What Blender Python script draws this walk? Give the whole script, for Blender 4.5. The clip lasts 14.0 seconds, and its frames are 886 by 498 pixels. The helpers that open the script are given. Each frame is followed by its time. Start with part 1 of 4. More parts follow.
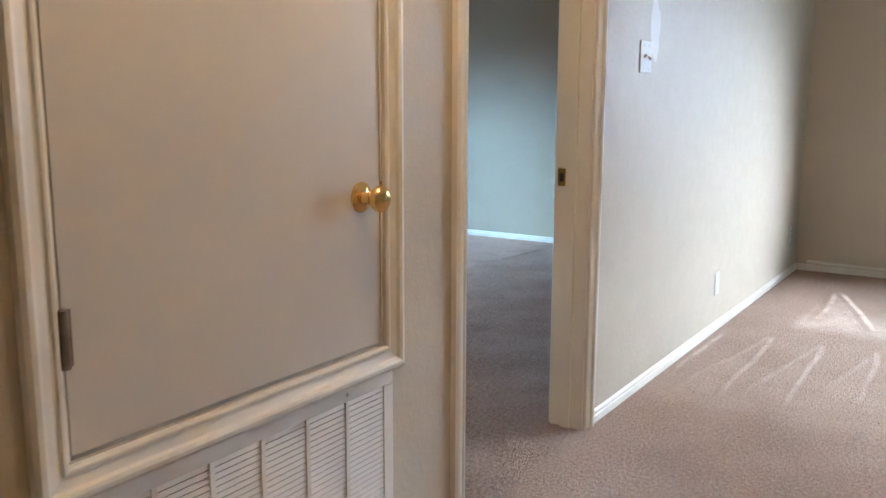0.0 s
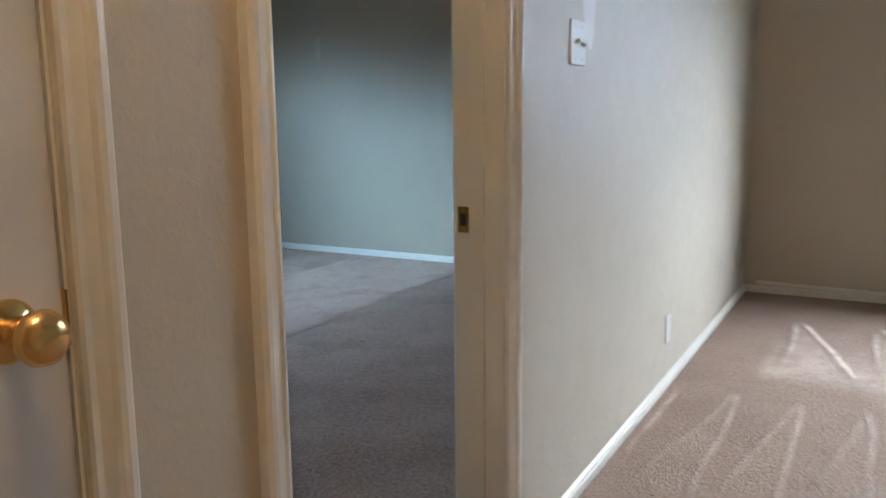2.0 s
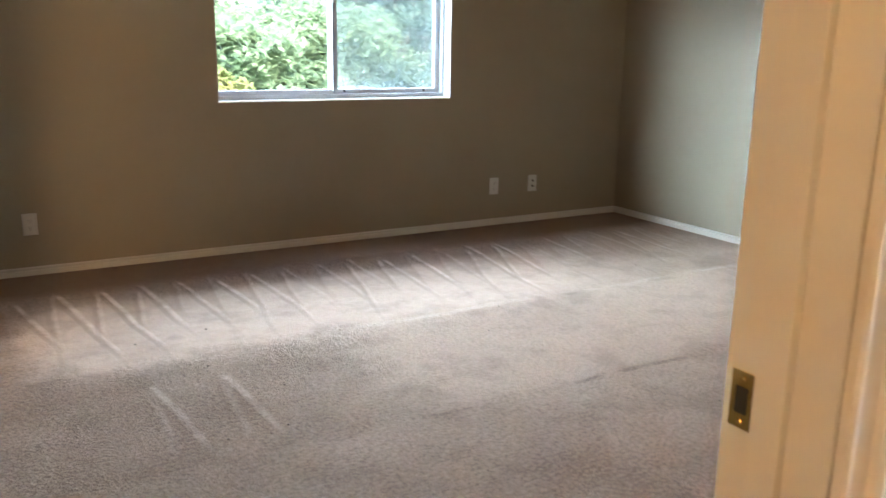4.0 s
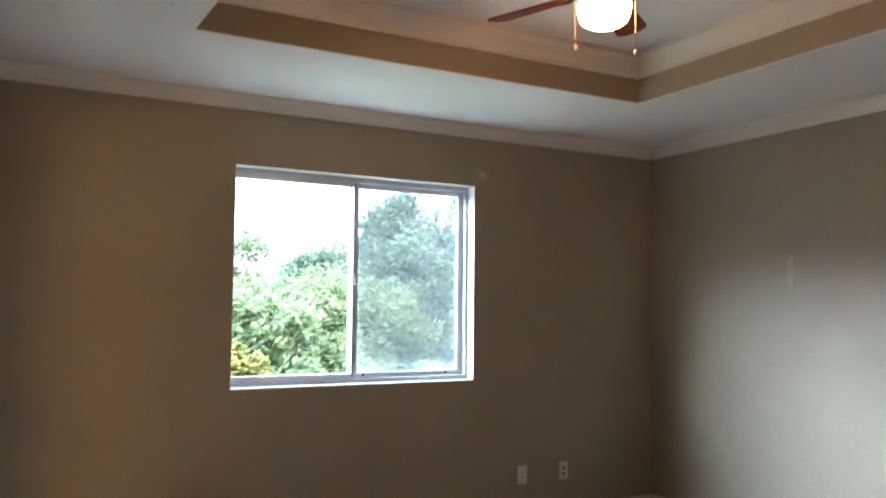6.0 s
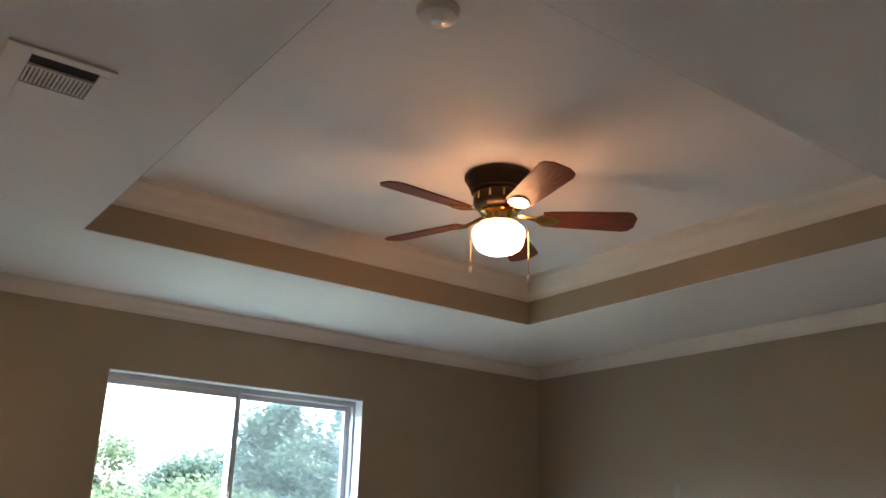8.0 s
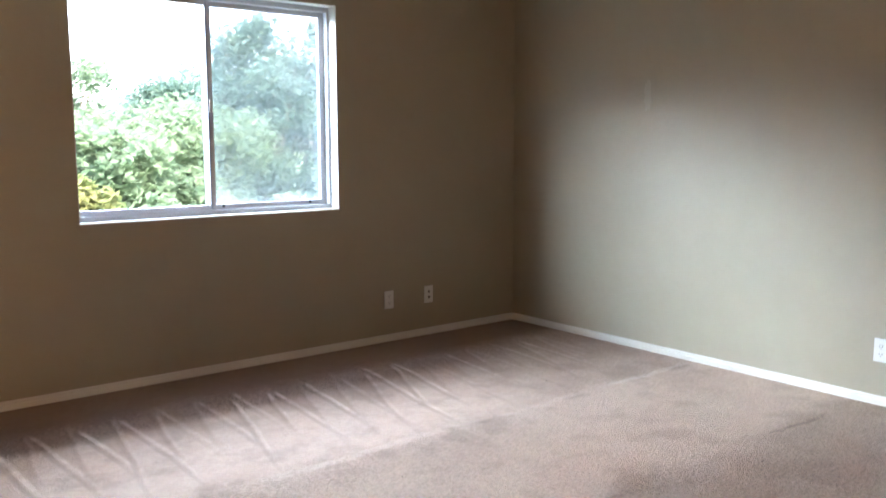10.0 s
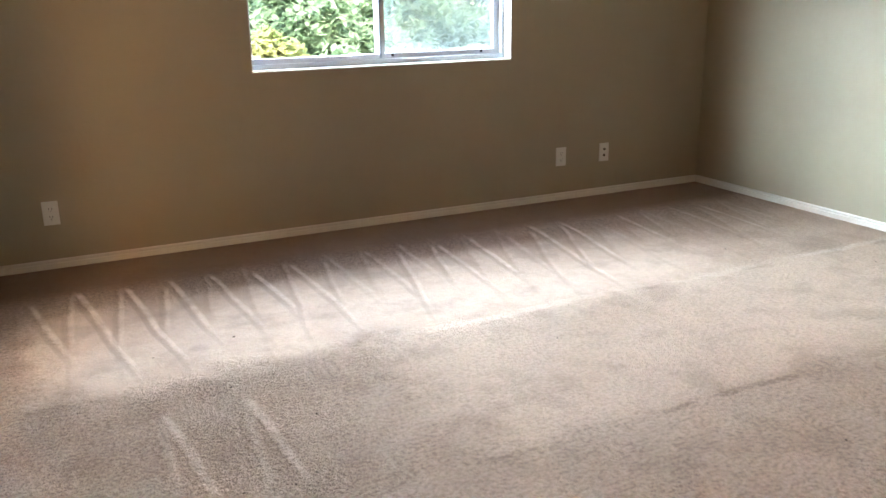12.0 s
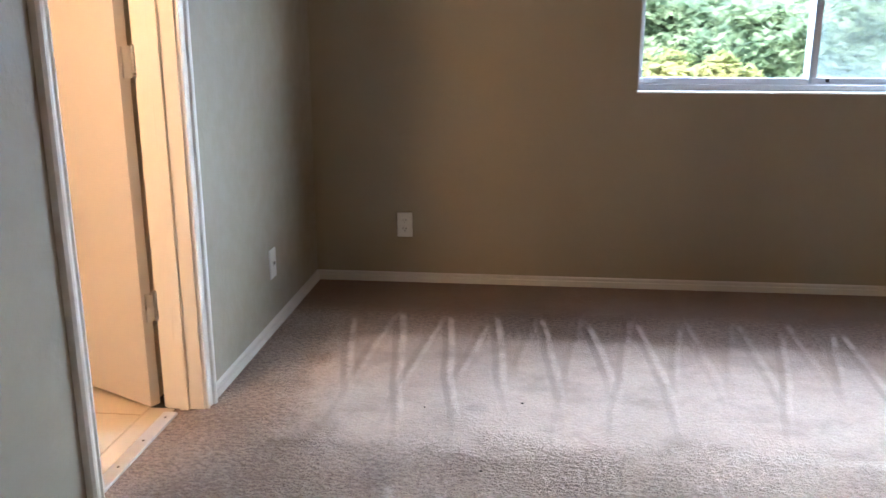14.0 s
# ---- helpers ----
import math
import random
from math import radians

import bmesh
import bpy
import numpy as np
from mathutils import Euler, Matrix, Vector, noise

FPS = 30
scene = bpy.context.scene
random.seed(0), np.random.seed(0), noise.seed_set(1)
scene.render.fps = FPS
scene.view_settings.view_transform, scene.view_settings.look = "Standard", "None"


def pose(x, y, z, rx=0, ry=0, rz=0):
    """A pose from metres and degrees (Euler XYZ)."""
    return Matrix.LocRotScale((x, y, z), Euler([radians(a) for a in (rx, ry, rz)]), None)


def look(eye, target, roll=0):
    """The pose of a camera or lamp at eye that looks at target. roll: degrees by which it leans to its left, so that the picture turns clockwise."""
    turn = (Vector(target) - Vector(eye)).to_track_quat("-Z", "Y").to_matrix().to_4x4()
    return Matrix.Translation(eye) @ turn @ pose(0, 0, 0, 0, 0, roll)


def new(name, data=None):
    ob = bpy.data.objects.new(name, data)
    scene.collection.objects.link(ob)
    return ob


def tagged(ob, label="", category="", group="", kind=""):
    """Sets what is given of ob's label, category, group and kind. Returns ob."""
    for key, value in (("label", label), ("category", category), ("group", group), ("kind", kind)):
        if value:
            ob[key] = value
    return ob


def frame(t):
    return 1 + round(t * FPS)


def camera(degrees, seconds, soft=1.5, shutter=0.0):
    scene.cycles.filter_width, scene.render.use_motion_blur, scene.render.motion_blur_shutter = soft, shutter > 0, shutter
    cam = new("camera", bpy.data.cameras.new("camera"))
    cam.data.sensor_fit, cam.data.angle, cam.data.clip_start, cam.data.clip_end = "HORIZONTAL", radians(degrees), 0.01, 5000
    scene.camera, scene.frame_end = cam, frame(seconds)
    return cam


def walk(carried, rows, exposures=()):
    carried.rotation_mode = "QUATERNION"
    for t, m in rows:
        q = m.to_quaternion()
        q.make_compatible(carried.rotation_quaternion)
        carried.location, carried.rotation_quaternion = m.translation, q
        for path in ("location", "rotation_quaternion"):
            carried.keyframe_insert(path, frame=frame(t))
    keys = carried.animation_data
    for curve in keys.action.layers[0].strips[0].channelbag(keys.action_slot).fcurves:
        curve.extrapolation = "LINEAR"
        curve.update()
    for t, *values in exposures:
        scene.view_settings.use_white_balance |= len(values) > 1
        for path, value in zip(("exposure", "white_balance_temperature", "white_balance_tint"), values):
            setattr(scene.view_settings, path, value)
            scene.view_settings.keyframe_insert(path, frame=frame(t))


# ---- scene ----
cam = camera(55.73, 14.0, soft=1.5, shutter=0.28)
PATH = [
    (0, pose(-2.597, -1.257, 1.118, 80.33, -0.19, -56.40)),
    (0.5, pose(-2.405, -1.069, 1.144, 80.58, 0.21, -62.09)),
    (1, pose(-2.240, -0.918, 1.149, 80.16, 2.32, -73.34)),
    (1.5, pose(-1.993, -0.870, 1.138, 80.03, 1.54, -73.96)),
    (2, pose(-1.708, -0.885, 1.142, 80.25, 0.61, -61.74)),
    (2.5, pose(-1.362, -0.825, 1.126, 79.53, -0.15, -55.85)),
    (2.7, pose(-1.226, -0.829, 1.117, 78.19, -0.12, -52.14)),
    (3.2, pose(-0.957, -0.761, 1.139, 76.29, -0.31, -43.74)),
    (3.75, pose(-0.735, -0.618, 1.193, 75.80, -0.75, -34.08)),
    (4.3, pose(-0.594, -0.454, 1.247, 77.33, -1.04, -26.66)),
    (4.8, pose(-0.542, -0.329, 1.269, 80.76, -0.85, -24.16)),
    (5, pose(-0.531, -0.287, 1.273, 82.90, -0.18, -24.26)),
    (5.5, pose(-0.535, -0.264, 1.291, 88.38, -0.03, -26.62)),
    (6, pose(-0.554, -0.236, 1.327, 94.06, -0.53, -29.19)),
    (6.5, pose(-0.540, -0.263, 1.374, 100.66, -0.34, -29.94)),
    (7, pose(-0.528, -0.272, 1.378, 105.75, -0.80, -31.50)),
    (7.2, pose(-0.529, -0.272, 1.383, 107.54, -1.23, -32.83)),
    (7.7, pose(-0.534, -0.193, 1.379, 109.27, -1.52, -35.76)),
    (8.25, pose(-0.545, -0.168, 1.367, 106.39, -1.45, -38.19)),
    (8.8, pose(-0.555, -0.136, 1.356, 100.12, -1.09, -39.69)),
    (9.3, pose(-0.560, -0.178, 1.351, 92.90, -0.63, -40.15)),
    (9.5, pose(-0.578, -0.142, 1.343, 89.70, -0.31, -40.18)),
    (10, pose(-0.539, -0.160, 1.296, 82.69, 0.12, -38.70)),
    (10.5, pose(-0.530, -0.190, 1.257, 78.28, 0.33, -36.42)),
    (11, pose(-0.470, -0.232, 1.251, 73.48, 0.18, -31.50)),
    (11.5, pose(-0.449, -0.234, 1.264, 72.07, 0.32, -27.42)),
    (12, pose(-0.367, -0.074, 1.245, 73.18, 0.83, -25.97)),
    (12.5, pose(-0.310, 0.176, 1.228, 74.04, 0.42, -24.55)),
    (13, pose(-0.203, 0.332, 1.150, 75.09, -1.69, -11.87)),
    (13.2, pose(-0.155, 0.378, 1.140, 75.07, -1.89, -7.07)),
    (13.5, pose(-0.069, 0.483, 1.121, 75.14, -2.04, -0.23)),
    (13.7, pose(-0.019, 0.542, 1.117, 75.38, -1.36, 0.59)),
    (14, pose(0.208, 0.512, 1.149, 75.30, 0.03, 6.02)),
]
EXPOSURES = [(0.0, 4.08, 4820, 10), (0.5, 3.88, 4870, 9), (1.0, 3.70, 4870, 8), (1.5, 3.75, 4870, 8), (2.0, 3.55, 4870, 9), (2.5, 4.20, 5070, 13), (4.8, 4.60, 6520, 18), (5.5, 4.61, 6150, 20), (6.5, 4.08, 6170, 20), (7.5, 4.08, 6170, 20), (9.4, 4.16, 5890, 24), (10.0, 4.50, 6240, 25), (10.5, 4.52, 6520, 22), (12.0, 4.85, 6520, 19), (12.7, 4.85, 6420, 19), (13.5, 4.55, 6270, 22), (14.0, 4.50, 5870, 23)]
walk(cam, PATH, EXPOSURES)

# ---------------------------------------------------------------- plan (metres)
NORTH, EAST, WEST, HIGH = 4.258, 3.653, -0.786, 2.484      # bedroom faces and ceiling
HALL, FAR, LIVING_SOUTH, HALL_WEST = -0.12, 3.584, -4.3, -3.4   # hall and living room faces
BATH_SOUTH, BATH_WEST, BATH_NORTH = 1.25, -2.7, 3.75
TRAY = (0.207, 2.654, 0.977, 3.28, 2.735)                   # x0, x1, y0, y1, top
WIN = (0.656, 2.182, 0.88, 2.104)                          # bedroom window: x0, x1, z0, z1
LWIN = (-2.89, -1.363, 0.878, 2.10)                        # living room window: y0, y1, z0, z1
DOOR = (-0.784, 0.0, 2.03)                                 # bedroom doorway
BATH = (2.195, 2.828, 2.03)                                # bathroom doorway
CLOSET = (-1.912, -1.132, 0.582, 2.03)                      # return-air closet door
GROUND = -3.0

# ---------------------------------------------------------------- world and lights
world = bpy.data.worlds.new("sky")
scene.world = world
world.use_nodes = True
wn = world.node_tree.nodes
sky = wn.new("ShaderNodeTexSky")
sky.sky_type = 'NISHITA'
sky.sun_disc = False
sky.sun_elevation, sky.sun_rotation = radians(50), radians(200)
sky.air_density, sky.dust_density = 1.0, 4.0
world.node_tree.links.new(sky.outputs[0], wn["Background"].inputs[0])
wn["Background"].inputs[1].default_value = 0.15


def lamp(name, kind, m, energy, color, **more):
    data = bpy.data.lights.new(name, kind)
    data.energy, data.color = energy, color
    if kind == 'AREA':
        data.shape, data.size, data.size_y = 'RECTANGLE', more["w"], more["h"]
    elif kind == 'POINT':
        data.shadow_soft_size = more["r"]
    else:
        data.angle = radians(more["angle"])
    ob = new(name, data)
    ob.matrix_world = m
    return ob


lamp("sun", 'SUN', look((0, 0, 20), (4, 12, 0)), 1.15, (1.0, 0.95, 0.84), angle=70)
# added area lamps above tree tops and roofs, standing in for open-sky daylight at the two windows
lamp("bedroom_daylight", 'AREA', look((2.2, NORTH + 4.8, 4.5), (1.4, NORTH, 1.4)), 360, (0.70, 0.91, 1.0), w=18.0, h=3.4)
lamp("living_daylight", 'AREA', look((FAR + 4.3, -5.2, 4.9), (FAR, -2.1, 1.4)), 480, (1.0, 0.93, 0.78), w=12.0, h=3.4)
# added lamps low beside each window stand in for sky and brighten facing walls
lamp("bedroom_side_sky_fill", 'AREA', look((-4.4, NORTH + 3.7, 4.2), (1.4, NORTH, 1.4)), 165, (0.66, 0.90, 1.0), w=6.5, h=2.0)
lamp("bedroom_east_sky_fill", 'AREA', look((8.2, NORTH + 3.2, 3.3), (1.4, NORTH, 1.4)), 50, (0.66, 0.90, 1.0), w=6.0, h=2.0)
lamp("living_side_sky_fill", 'AREA', look((FAR + 5.8, -6.9, 3.2), (FAR, -2.1, 1.5)), 60, (1.0, 0.93, 0.80), w=5.5, h=2.6)
lamp("bathroom_bulb", 'AREA', look((-1.32, BATH_SOUTH + 0.20, 1.78), (-0.5, 3.0, 0.0)), 2.0, (1.0, 0.665, 0.34), w=0.48, h=0.12)
lamp("hall_bulb", 'POINT', pose(-1.40, -0.64, 2.37), 2.6, (1.0, 0.59, 0.235), r=0.07)


# ---------------------------------------------------------------- materials
def material(name, build):
    m = bpy.data.materials.new(name)
    m.use_nodes = True
    build(m.node_tree, m.node_tree.nodes["Principled BSDF"])
    return m


def node(tree, kind, **values):
    n = tree.nodes.new(kind)
    for k, v in values.items():
        n.inputs[k.replace("_", " ")].default_value = v
    return n


def math_node(tree, op, a, b=None, c=None, clamp=False):
    n = tree.nodes.new("ShaderNodeMath")
    n.operation, n.use_clamp = op, clamp
    for i, v in enumerate((a, b, c)):
        if v is None:
            continue
        if isinstance(v, (int, float)):
            n.inputs[i].default_value = v
        else:
            tree.links.new(v, n.inputs[i])
    return n.outputs[0]


def noise_node(tree, scale, detail=4.0, rough=0.55, stretch=None):
    co = tree.nodes.new("ShaderNodeTexCoord")
    n = node(tree, "ShaderNodeTexNoise", Scale=scale, Detail=detail, Roughness=rough)
    if stretch:
        mp = tree.nodes.new("ShaderNodeMapping")
        mp.inputs["Scale"].default_value = stretch
        tree.links.new(co.outputs["Object"], mp.inputs[0])
        tree.links.new(mp.outputs[0], n.inputs["Vector"])
    else:
        tree.links.new(co.outputs["Object"], n.inputs["Vector"])
    return n.outputs["Fac"]


def mix_color(tree, fac, a, b, blend='MIX'):
    n = tree.nodes.new("ShaderNodeMix")
    n.data_type, n.blend_type = 'RGBA', blend
    for i, v in ((0, fac), (6, a), (7, b)):
        if isinstance(v, (int, float)):
            n.inputs[i].default_value = v
        elif isinstance(v, tuple):
            n.inputs[i].default_value = (*v, 1)
        else:
            tree.links.new(v, n.inputs[i])
    return n.outputs[2]


def smooth(tree, v, lo, hi, a=0.0, b=1.0):
    n = tree.nodes.new("ShaderNodeMapRange")
    n.interpolation_type = 'SMOOTHSTEP'
    tree.links.new(v, n.inputs[0])
    for i, x in enumerate((lo, hi, a, b)):
        n.inputs[i + 1].default_value = x
    return n.outputs[0]


def bump(tree, bsdf, height, strength, distance):
    n = node(tree, "ShaderNodeBump", Strength=strength, Distance=distance)
    tree.links.new(height, n.inputs["Height"])
    tree.links.new(n.outputs[0], bsdf.inputs["Normal"])


def paint(color, rough=0.6, grain=90.0, relief=0.35, depth=0.0015, mottle=0.05, spec=0.4, knock=False):
    def build(tree, b):
        big = smooth(tree, noise_node(tree, 1.3, 3), 0.3, 0.7)
        fine = noise_node(tree, 14, 5)
        dark = tuple(c * (1 - mottle) for c in color)
        c1 = mix_color(tree, big, dark, color)
        c2 = mix_color(tree, math_node(tree, 'MULTIPLY', fine, mottle * 1.2), c1, tuple(c * 0.8 for c in color))
        tree.links.new(c2, b.inputs["Base Color"])
        tree.links.new(smooth(tree, fine, 0.3, 0.7, rough - 0.05, rough + 0.08), b.inputs["Roughness"])
        b.inputs["Specular IOR Level"].default_value = spec
        if relief:
            h = noise_node(tree, grain, 3, 0.6)
            if knock:
                # sprayed texture flattened with a knife: low plates with soft rims
                h = math_node(tree, 'ADD', smooth(tree, h, 0.46, 0.60), math_node(tree, 'MULTIPLY', h, 0.4))
            bump(tree, b, h, relief, depth)
    return build


def carpet_build(tree, b):
    def M(op, a, b=None, c=None, clamp=False):
        return math_node(tree, op, a, b, c, clamp)

    co = tree.nodes.new("ShaderNodeTexCoord")
    sep = tree.nodes.new("ShaderNodeSeparateXYZ")
    tree.links.new(co.outputs["Object"], sep.inputs[0])
    x, y = sep.outputs[0], sep.outputs[1]
    wob = M('SUBTRACT', noise_node(tree, 1.5, 1), 0.5)
    fib = noise_node(tree, 55, 3, 0.6, (1.0, 1.4, 1.0))
    jag = M('SUBTRACT', fib, 0.5)
    rag = M('SUBTRACT', noise_node(tree, 9, 4, 0.65), 0.5)
    worn = smooth(tree, noise_node(tree, 7, 4, 0.65), 0.34, 0.60, 0.55, 1.05)

    def strokes(along, across, tip, foot, first, period, left, right, wide, fill, soft=0.25):
        """Vacuum passes: pale ridges that fan out in pairs from tips near the wall, paler between the pair. Gives
        paleness and the ridges' shadow side, painted dark.
        """
        run = M('DIVIDE', M('SUBTRACT', tip, across), tip - foot)
        u0 = M('SUBTRACT', M('ADD', along, M('MULTIPLY_ADD', wob, 0.07, M('MULTIPLY', rag, 0.010))), first - 40 * period)
        legs, cells = [], []
        lee_shade = None
        for lean, gain in ((left, 0.75), (right, 1.0)):
            shift = M('MULTIPLY', run, lean)
            q = M('DIVIDE', M('SUBTRACT', u0, shift), period)
            near = M('ROUND', q)
            off = M('MULTIPLY', M('SUBTRACT', q, near), period)
            luck = tree.nodes.new("ShaderNodeTexWhiteNoise")
            luck.noise_dimensions = '1D'
            tree.links.new(M('ADD', near, 0.25 if gain < 1 else 0.75), luck.inputs["W"])
            pick = tree.nodes.new("ShaderNodeSeparateColor")
            tree.links.new(luck.outputs["Color"], pick.inputs[0])
            start = M('MULTIPLY', pick.outputs[0], 0.14)
            body = M('MULTIPLY', smooth(tree, M('SUBTRACT', run, start), 0.0, 0.10),
                     smooth(tree, M('ADD', run, M('MULTIPLY', pick.outputs[1], 0.5)), 0.85, 1.25, 1.0, 0.0))
            body = M('MULTIPLY', body, M('MULTIPLY_ADD', pick.outputs[2], 0.55 * gain, 0.40 * gain))
            o = M('ADD', off, M('MULTIPLY', jag, 0.016))
            line = smooth(tree, M('ABSOLUTE', o), wide * 0.15, wide * 1.25, 1.0, 0.0)
            legs.append(M('MULTIPLY', line, body))
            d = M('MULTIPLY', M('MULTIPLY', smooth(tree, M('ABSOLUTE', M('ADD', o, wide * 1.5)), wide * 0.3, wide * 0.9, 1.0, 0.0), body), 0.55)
            lee_shade = d if lee_shade is None else M('MAXIMUM', lee_shade, d)
            cells.append(M('FLOOR', M('ADD', q, M('MULTIPLY', jag, 0.16))))
        between = M('SUBTRACT', cells[0], cells[1], clamp=True)
        grow = smooth(tree, run, 0.03, 0.9, 0.35, 1.0)
        inside = M('MULTIPLY', M('MULTIPLY', between, grow), fill)
        merge = M('MULTIPLY', smooth(tree, M('ADD', run, M('MULTIPLY', rag, 0.5)), 0.35, 1.0), fill)
        pale = M('MAXIMUM', M('MAXIMUM', inside, merge), M('MAXIMUM', legs[0], legs[1]))
        pale = M('MULTIPLY', pale, worn)
        end = M('MULTIPLY', smooth(tree, M('ADD', run, M('MULTIPLY', rag, 0.16)), 1.0, 1.0 + soft, 1.0, 0.0), smooth(tree, M('ADD', run, M('MULTIPLY', rag, 0.12)), -0.05, 0.10))
        return M('MULTIPLY', pale, end), M('MULTIPLY', lee_shade, end)

    # the passes swing from leaning east near the bathroom door to leaning west past the window
    lean = M('MAXIMUM', M('MULTIPLY_ADD', x, -0.16, 0.14), -0.14)
    inroom = smooth(tree, y, 0.0, 0.05)
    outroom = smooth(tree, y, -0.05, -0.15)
    easing = M('MULTIPLY', smooth(tree, x, 1.7, 3.0, 1.0, 0.55), smooth(tree, M('ADD', x, M('MULTIPLY', rag, 0.35)), -0.70, -0.34))
    bed, bed_shade = strokes(x, y, 3.88, 2.80, -0.135, 0.198, M('ADD', lean, -0.24), lean, 0.019, 0.42, 0.36)
    bed, bed_shade = M('MULTIPLY', bed, M('MULTIPLY', inroom, easing)), M('MULTIPLY', bed_shade, M('MULTIPLY', inroom, easing))
    few = M('MULTIPLY', M('MULTIPLY', inroom, smooth(tree, x, 0.20, 0.30, 0.5, 0.03)), smooth(tree, x, -0.30, -0.20))
    bed2, bed2_shade = strokes(x, y, 2.50, 1.85, 0.12, 0.25, -0.06, 0.05, 0.022, 0.12)
    bed2, bed2_shade = M('MULTIPLY', bed2, few), M('MULTIPLY', bed2_shade, few)
    back = M('MULTIPLY', y, -1.0)
    liv, liv_shade = strokes(back, x, 3.02, 1.98, 0.50, 0.365, 0.02, 0.31, 0.022, 0.48, 0.14)
    liv2, liv2_shade = strokes(back, x, 1.72, 0.62, 0.635, 0.236, -0.15, 0.03, 0.017, 0.34, 0.2)
    started = M('MULTIPLY', outroom, smooth(tree, y, -0.40, -0.47))
    liv, liv_shade = M('MULTIPLY', liv, started), M('MULTIPLY', liv_shade, started)
    liv2, liv2_shade = M('MULTIPLY', liv2, outroom), M('MULTIPLY', liv2_shade, outroom)
    pale = M('ADD', M('MAXIMUM', bed, bed2), M('MAXIMUM', liv, M('MULTIPLY', liv2, 0.55)), clamp=True)
    lee_shade = M('MAXIMUM', M('MAXIMUM', bed_shade, bed2_shade), M('MAXIMUM', liv_shade, M('MULTIPLY', liv2_shade, 0.3)))

    # pile laid over by long passes, between two ridges that run across the room, paler than the trodden pile by the
    # door; window sheen is painted into this paleness
    y_r = M('ADD', y, M('MULTIPLY_ADD', rag, 0.16, M('MULTIPLY', wob, 0.10)))
    laid_sheen = M('MULTIPLY', smooth(tree, y_r, 1.66, 1.82, 0.0, 1.0), smooth(tree, y_r, 2.66, 2.80, 1.0, 0.0))
    laid_sheen = M('MULTIPLY', laid_sheen, smooth(tree, M('ADD', x, M('MULTIPLY', rag, 0.9)), 0.15, 0.85, 0.10, 1.0))
    strip = M('MULTIPLY', M('MULTIPLY', easing, smooth(tree, M('ADD', y_r, M('MULTIPLY', rag, 0.3)), 2.38, 2.86)), smooth(tree, y, 3.75, 3.40))
    laid = M('MAXIMUM', M('MULTIPLY', strip, 0.36), M('MULTIPLY', laid_sheen, 0.66))
    door_side = M('MULTIPLY', smooth(tree, M('ADD', y_r, M('MULTIPLY', x, 0.28)), 1.15, 1.75, 0.10, 0.42), smooth(tree, y_r, 1.72, 1.80, 1.0, 0.0))
    laid = M('MULTIPLY', M('MAXIMUM', laid, door_side), inroom)
    laid = M('ADD', laid, M('MULTIPLY', outroom, 0.06), clamp=True)
    # the ridges themselves and the painted shade in their creases, broken here and there
    broken = smooth(tree, noise_node(tree, 3.1, 3), 0.52, 0.66)
    wave = M('ADD', y, M('MULTIPLY_ADD', wob, 0.10, M('MULTIPLY', rag, 0.05)))
    ridge = M('MULTIPLY', smooth(tree, M('ABSOLUTE', M('SUBTRACT', wave, 2.69)), 0.012, 0.035, 1.0, 0.0), smooth(tree, x, 0.3, 0.8))
    crease_shade = M('MAXIMUM', smooth(tree, M('ABSOLUTE', M('SUBTRACT', wave, 1.735)), 0.006, 0.022, 1.0, 0.0),
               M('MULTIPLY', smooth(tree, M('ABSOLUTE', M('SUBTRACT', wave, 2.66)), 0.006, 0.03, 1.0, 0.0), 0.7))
    crease_shade = M('MULTIPLY', M('MULTIPLY', crease_shade, broken), inroom)
    ridge = M('MULTIPLY', M('MULTIPLY', M('MULTIPLY', ridge, inroom), smooth(tree, noise_node(tree, 2.3, 3), 0.4, 0.62)), 0.6)

    patch = smooth(tree, noise_node(tree, 2.6, 4, 0.6), 0.38, 0.62)
    mott = smooth(tree, noise_node(tree, 20, 4, 0.6), 0.3, 0.7)
    c = mix_color(tree, patch, (0.350, 0.243, 0.176), (0.440, 0.318, 0.238))
    # same pile, painted darker outside the bedroom to offset strong lamp light
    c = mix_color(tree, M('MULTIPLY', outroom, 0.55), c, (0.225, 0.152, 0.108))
    # untouched pile along the window wall, darkened further to paint the sill's shade
    rim_pile_shade = M('MULTIPLY', smooth(tree, M('ADD', y, M('MULTIPLY', rag, 0.10)), 3.70, 3.92), 0.85)
    c = mix_color(tree, rim_pile_shade, c, (0.160, 0.090, 0.052))
    c = mix_color(tree, laid, c, (0.60, 0.460, 0.355))
    c = mix_color(tree, M('MULTIPLY', pale, 0.9), c, (0.74, 0.603, 0.495))
    c = mix_color(tree, M('MULTIPLY', ridge, 0.8), c, (0.72, 0.60, 0.50))
    # shadow beside the stroke ridges, painted into the pile colour
    c = mix_color(tree, M('MULTIPLY', lee_shade, 0.75), c, (0.19, 0.135, 0.10))
    # dark lines painted for the shade where the pile folds
    c = mix_color(tree, M('MULTIPLY', crease_shade, 0.6), c, (0.16, 0.115, 0.088))
    stain = M('MULTIPLY', smooth(tree, noise_node(tree, 3.7, 3, 0.6), 0.50, 0.66), 0.30)
    c = mix_color(tree, M('MULTIPLY', stain, inroom), c, (0.20, 0.145, 0.11))
    c = mix_color(tree, M('MULTIPLY', mott, 0.16), c, (0.24, 0.195, 0.165))
    tuft = noise_node(tree, 130, 3, 0.7)
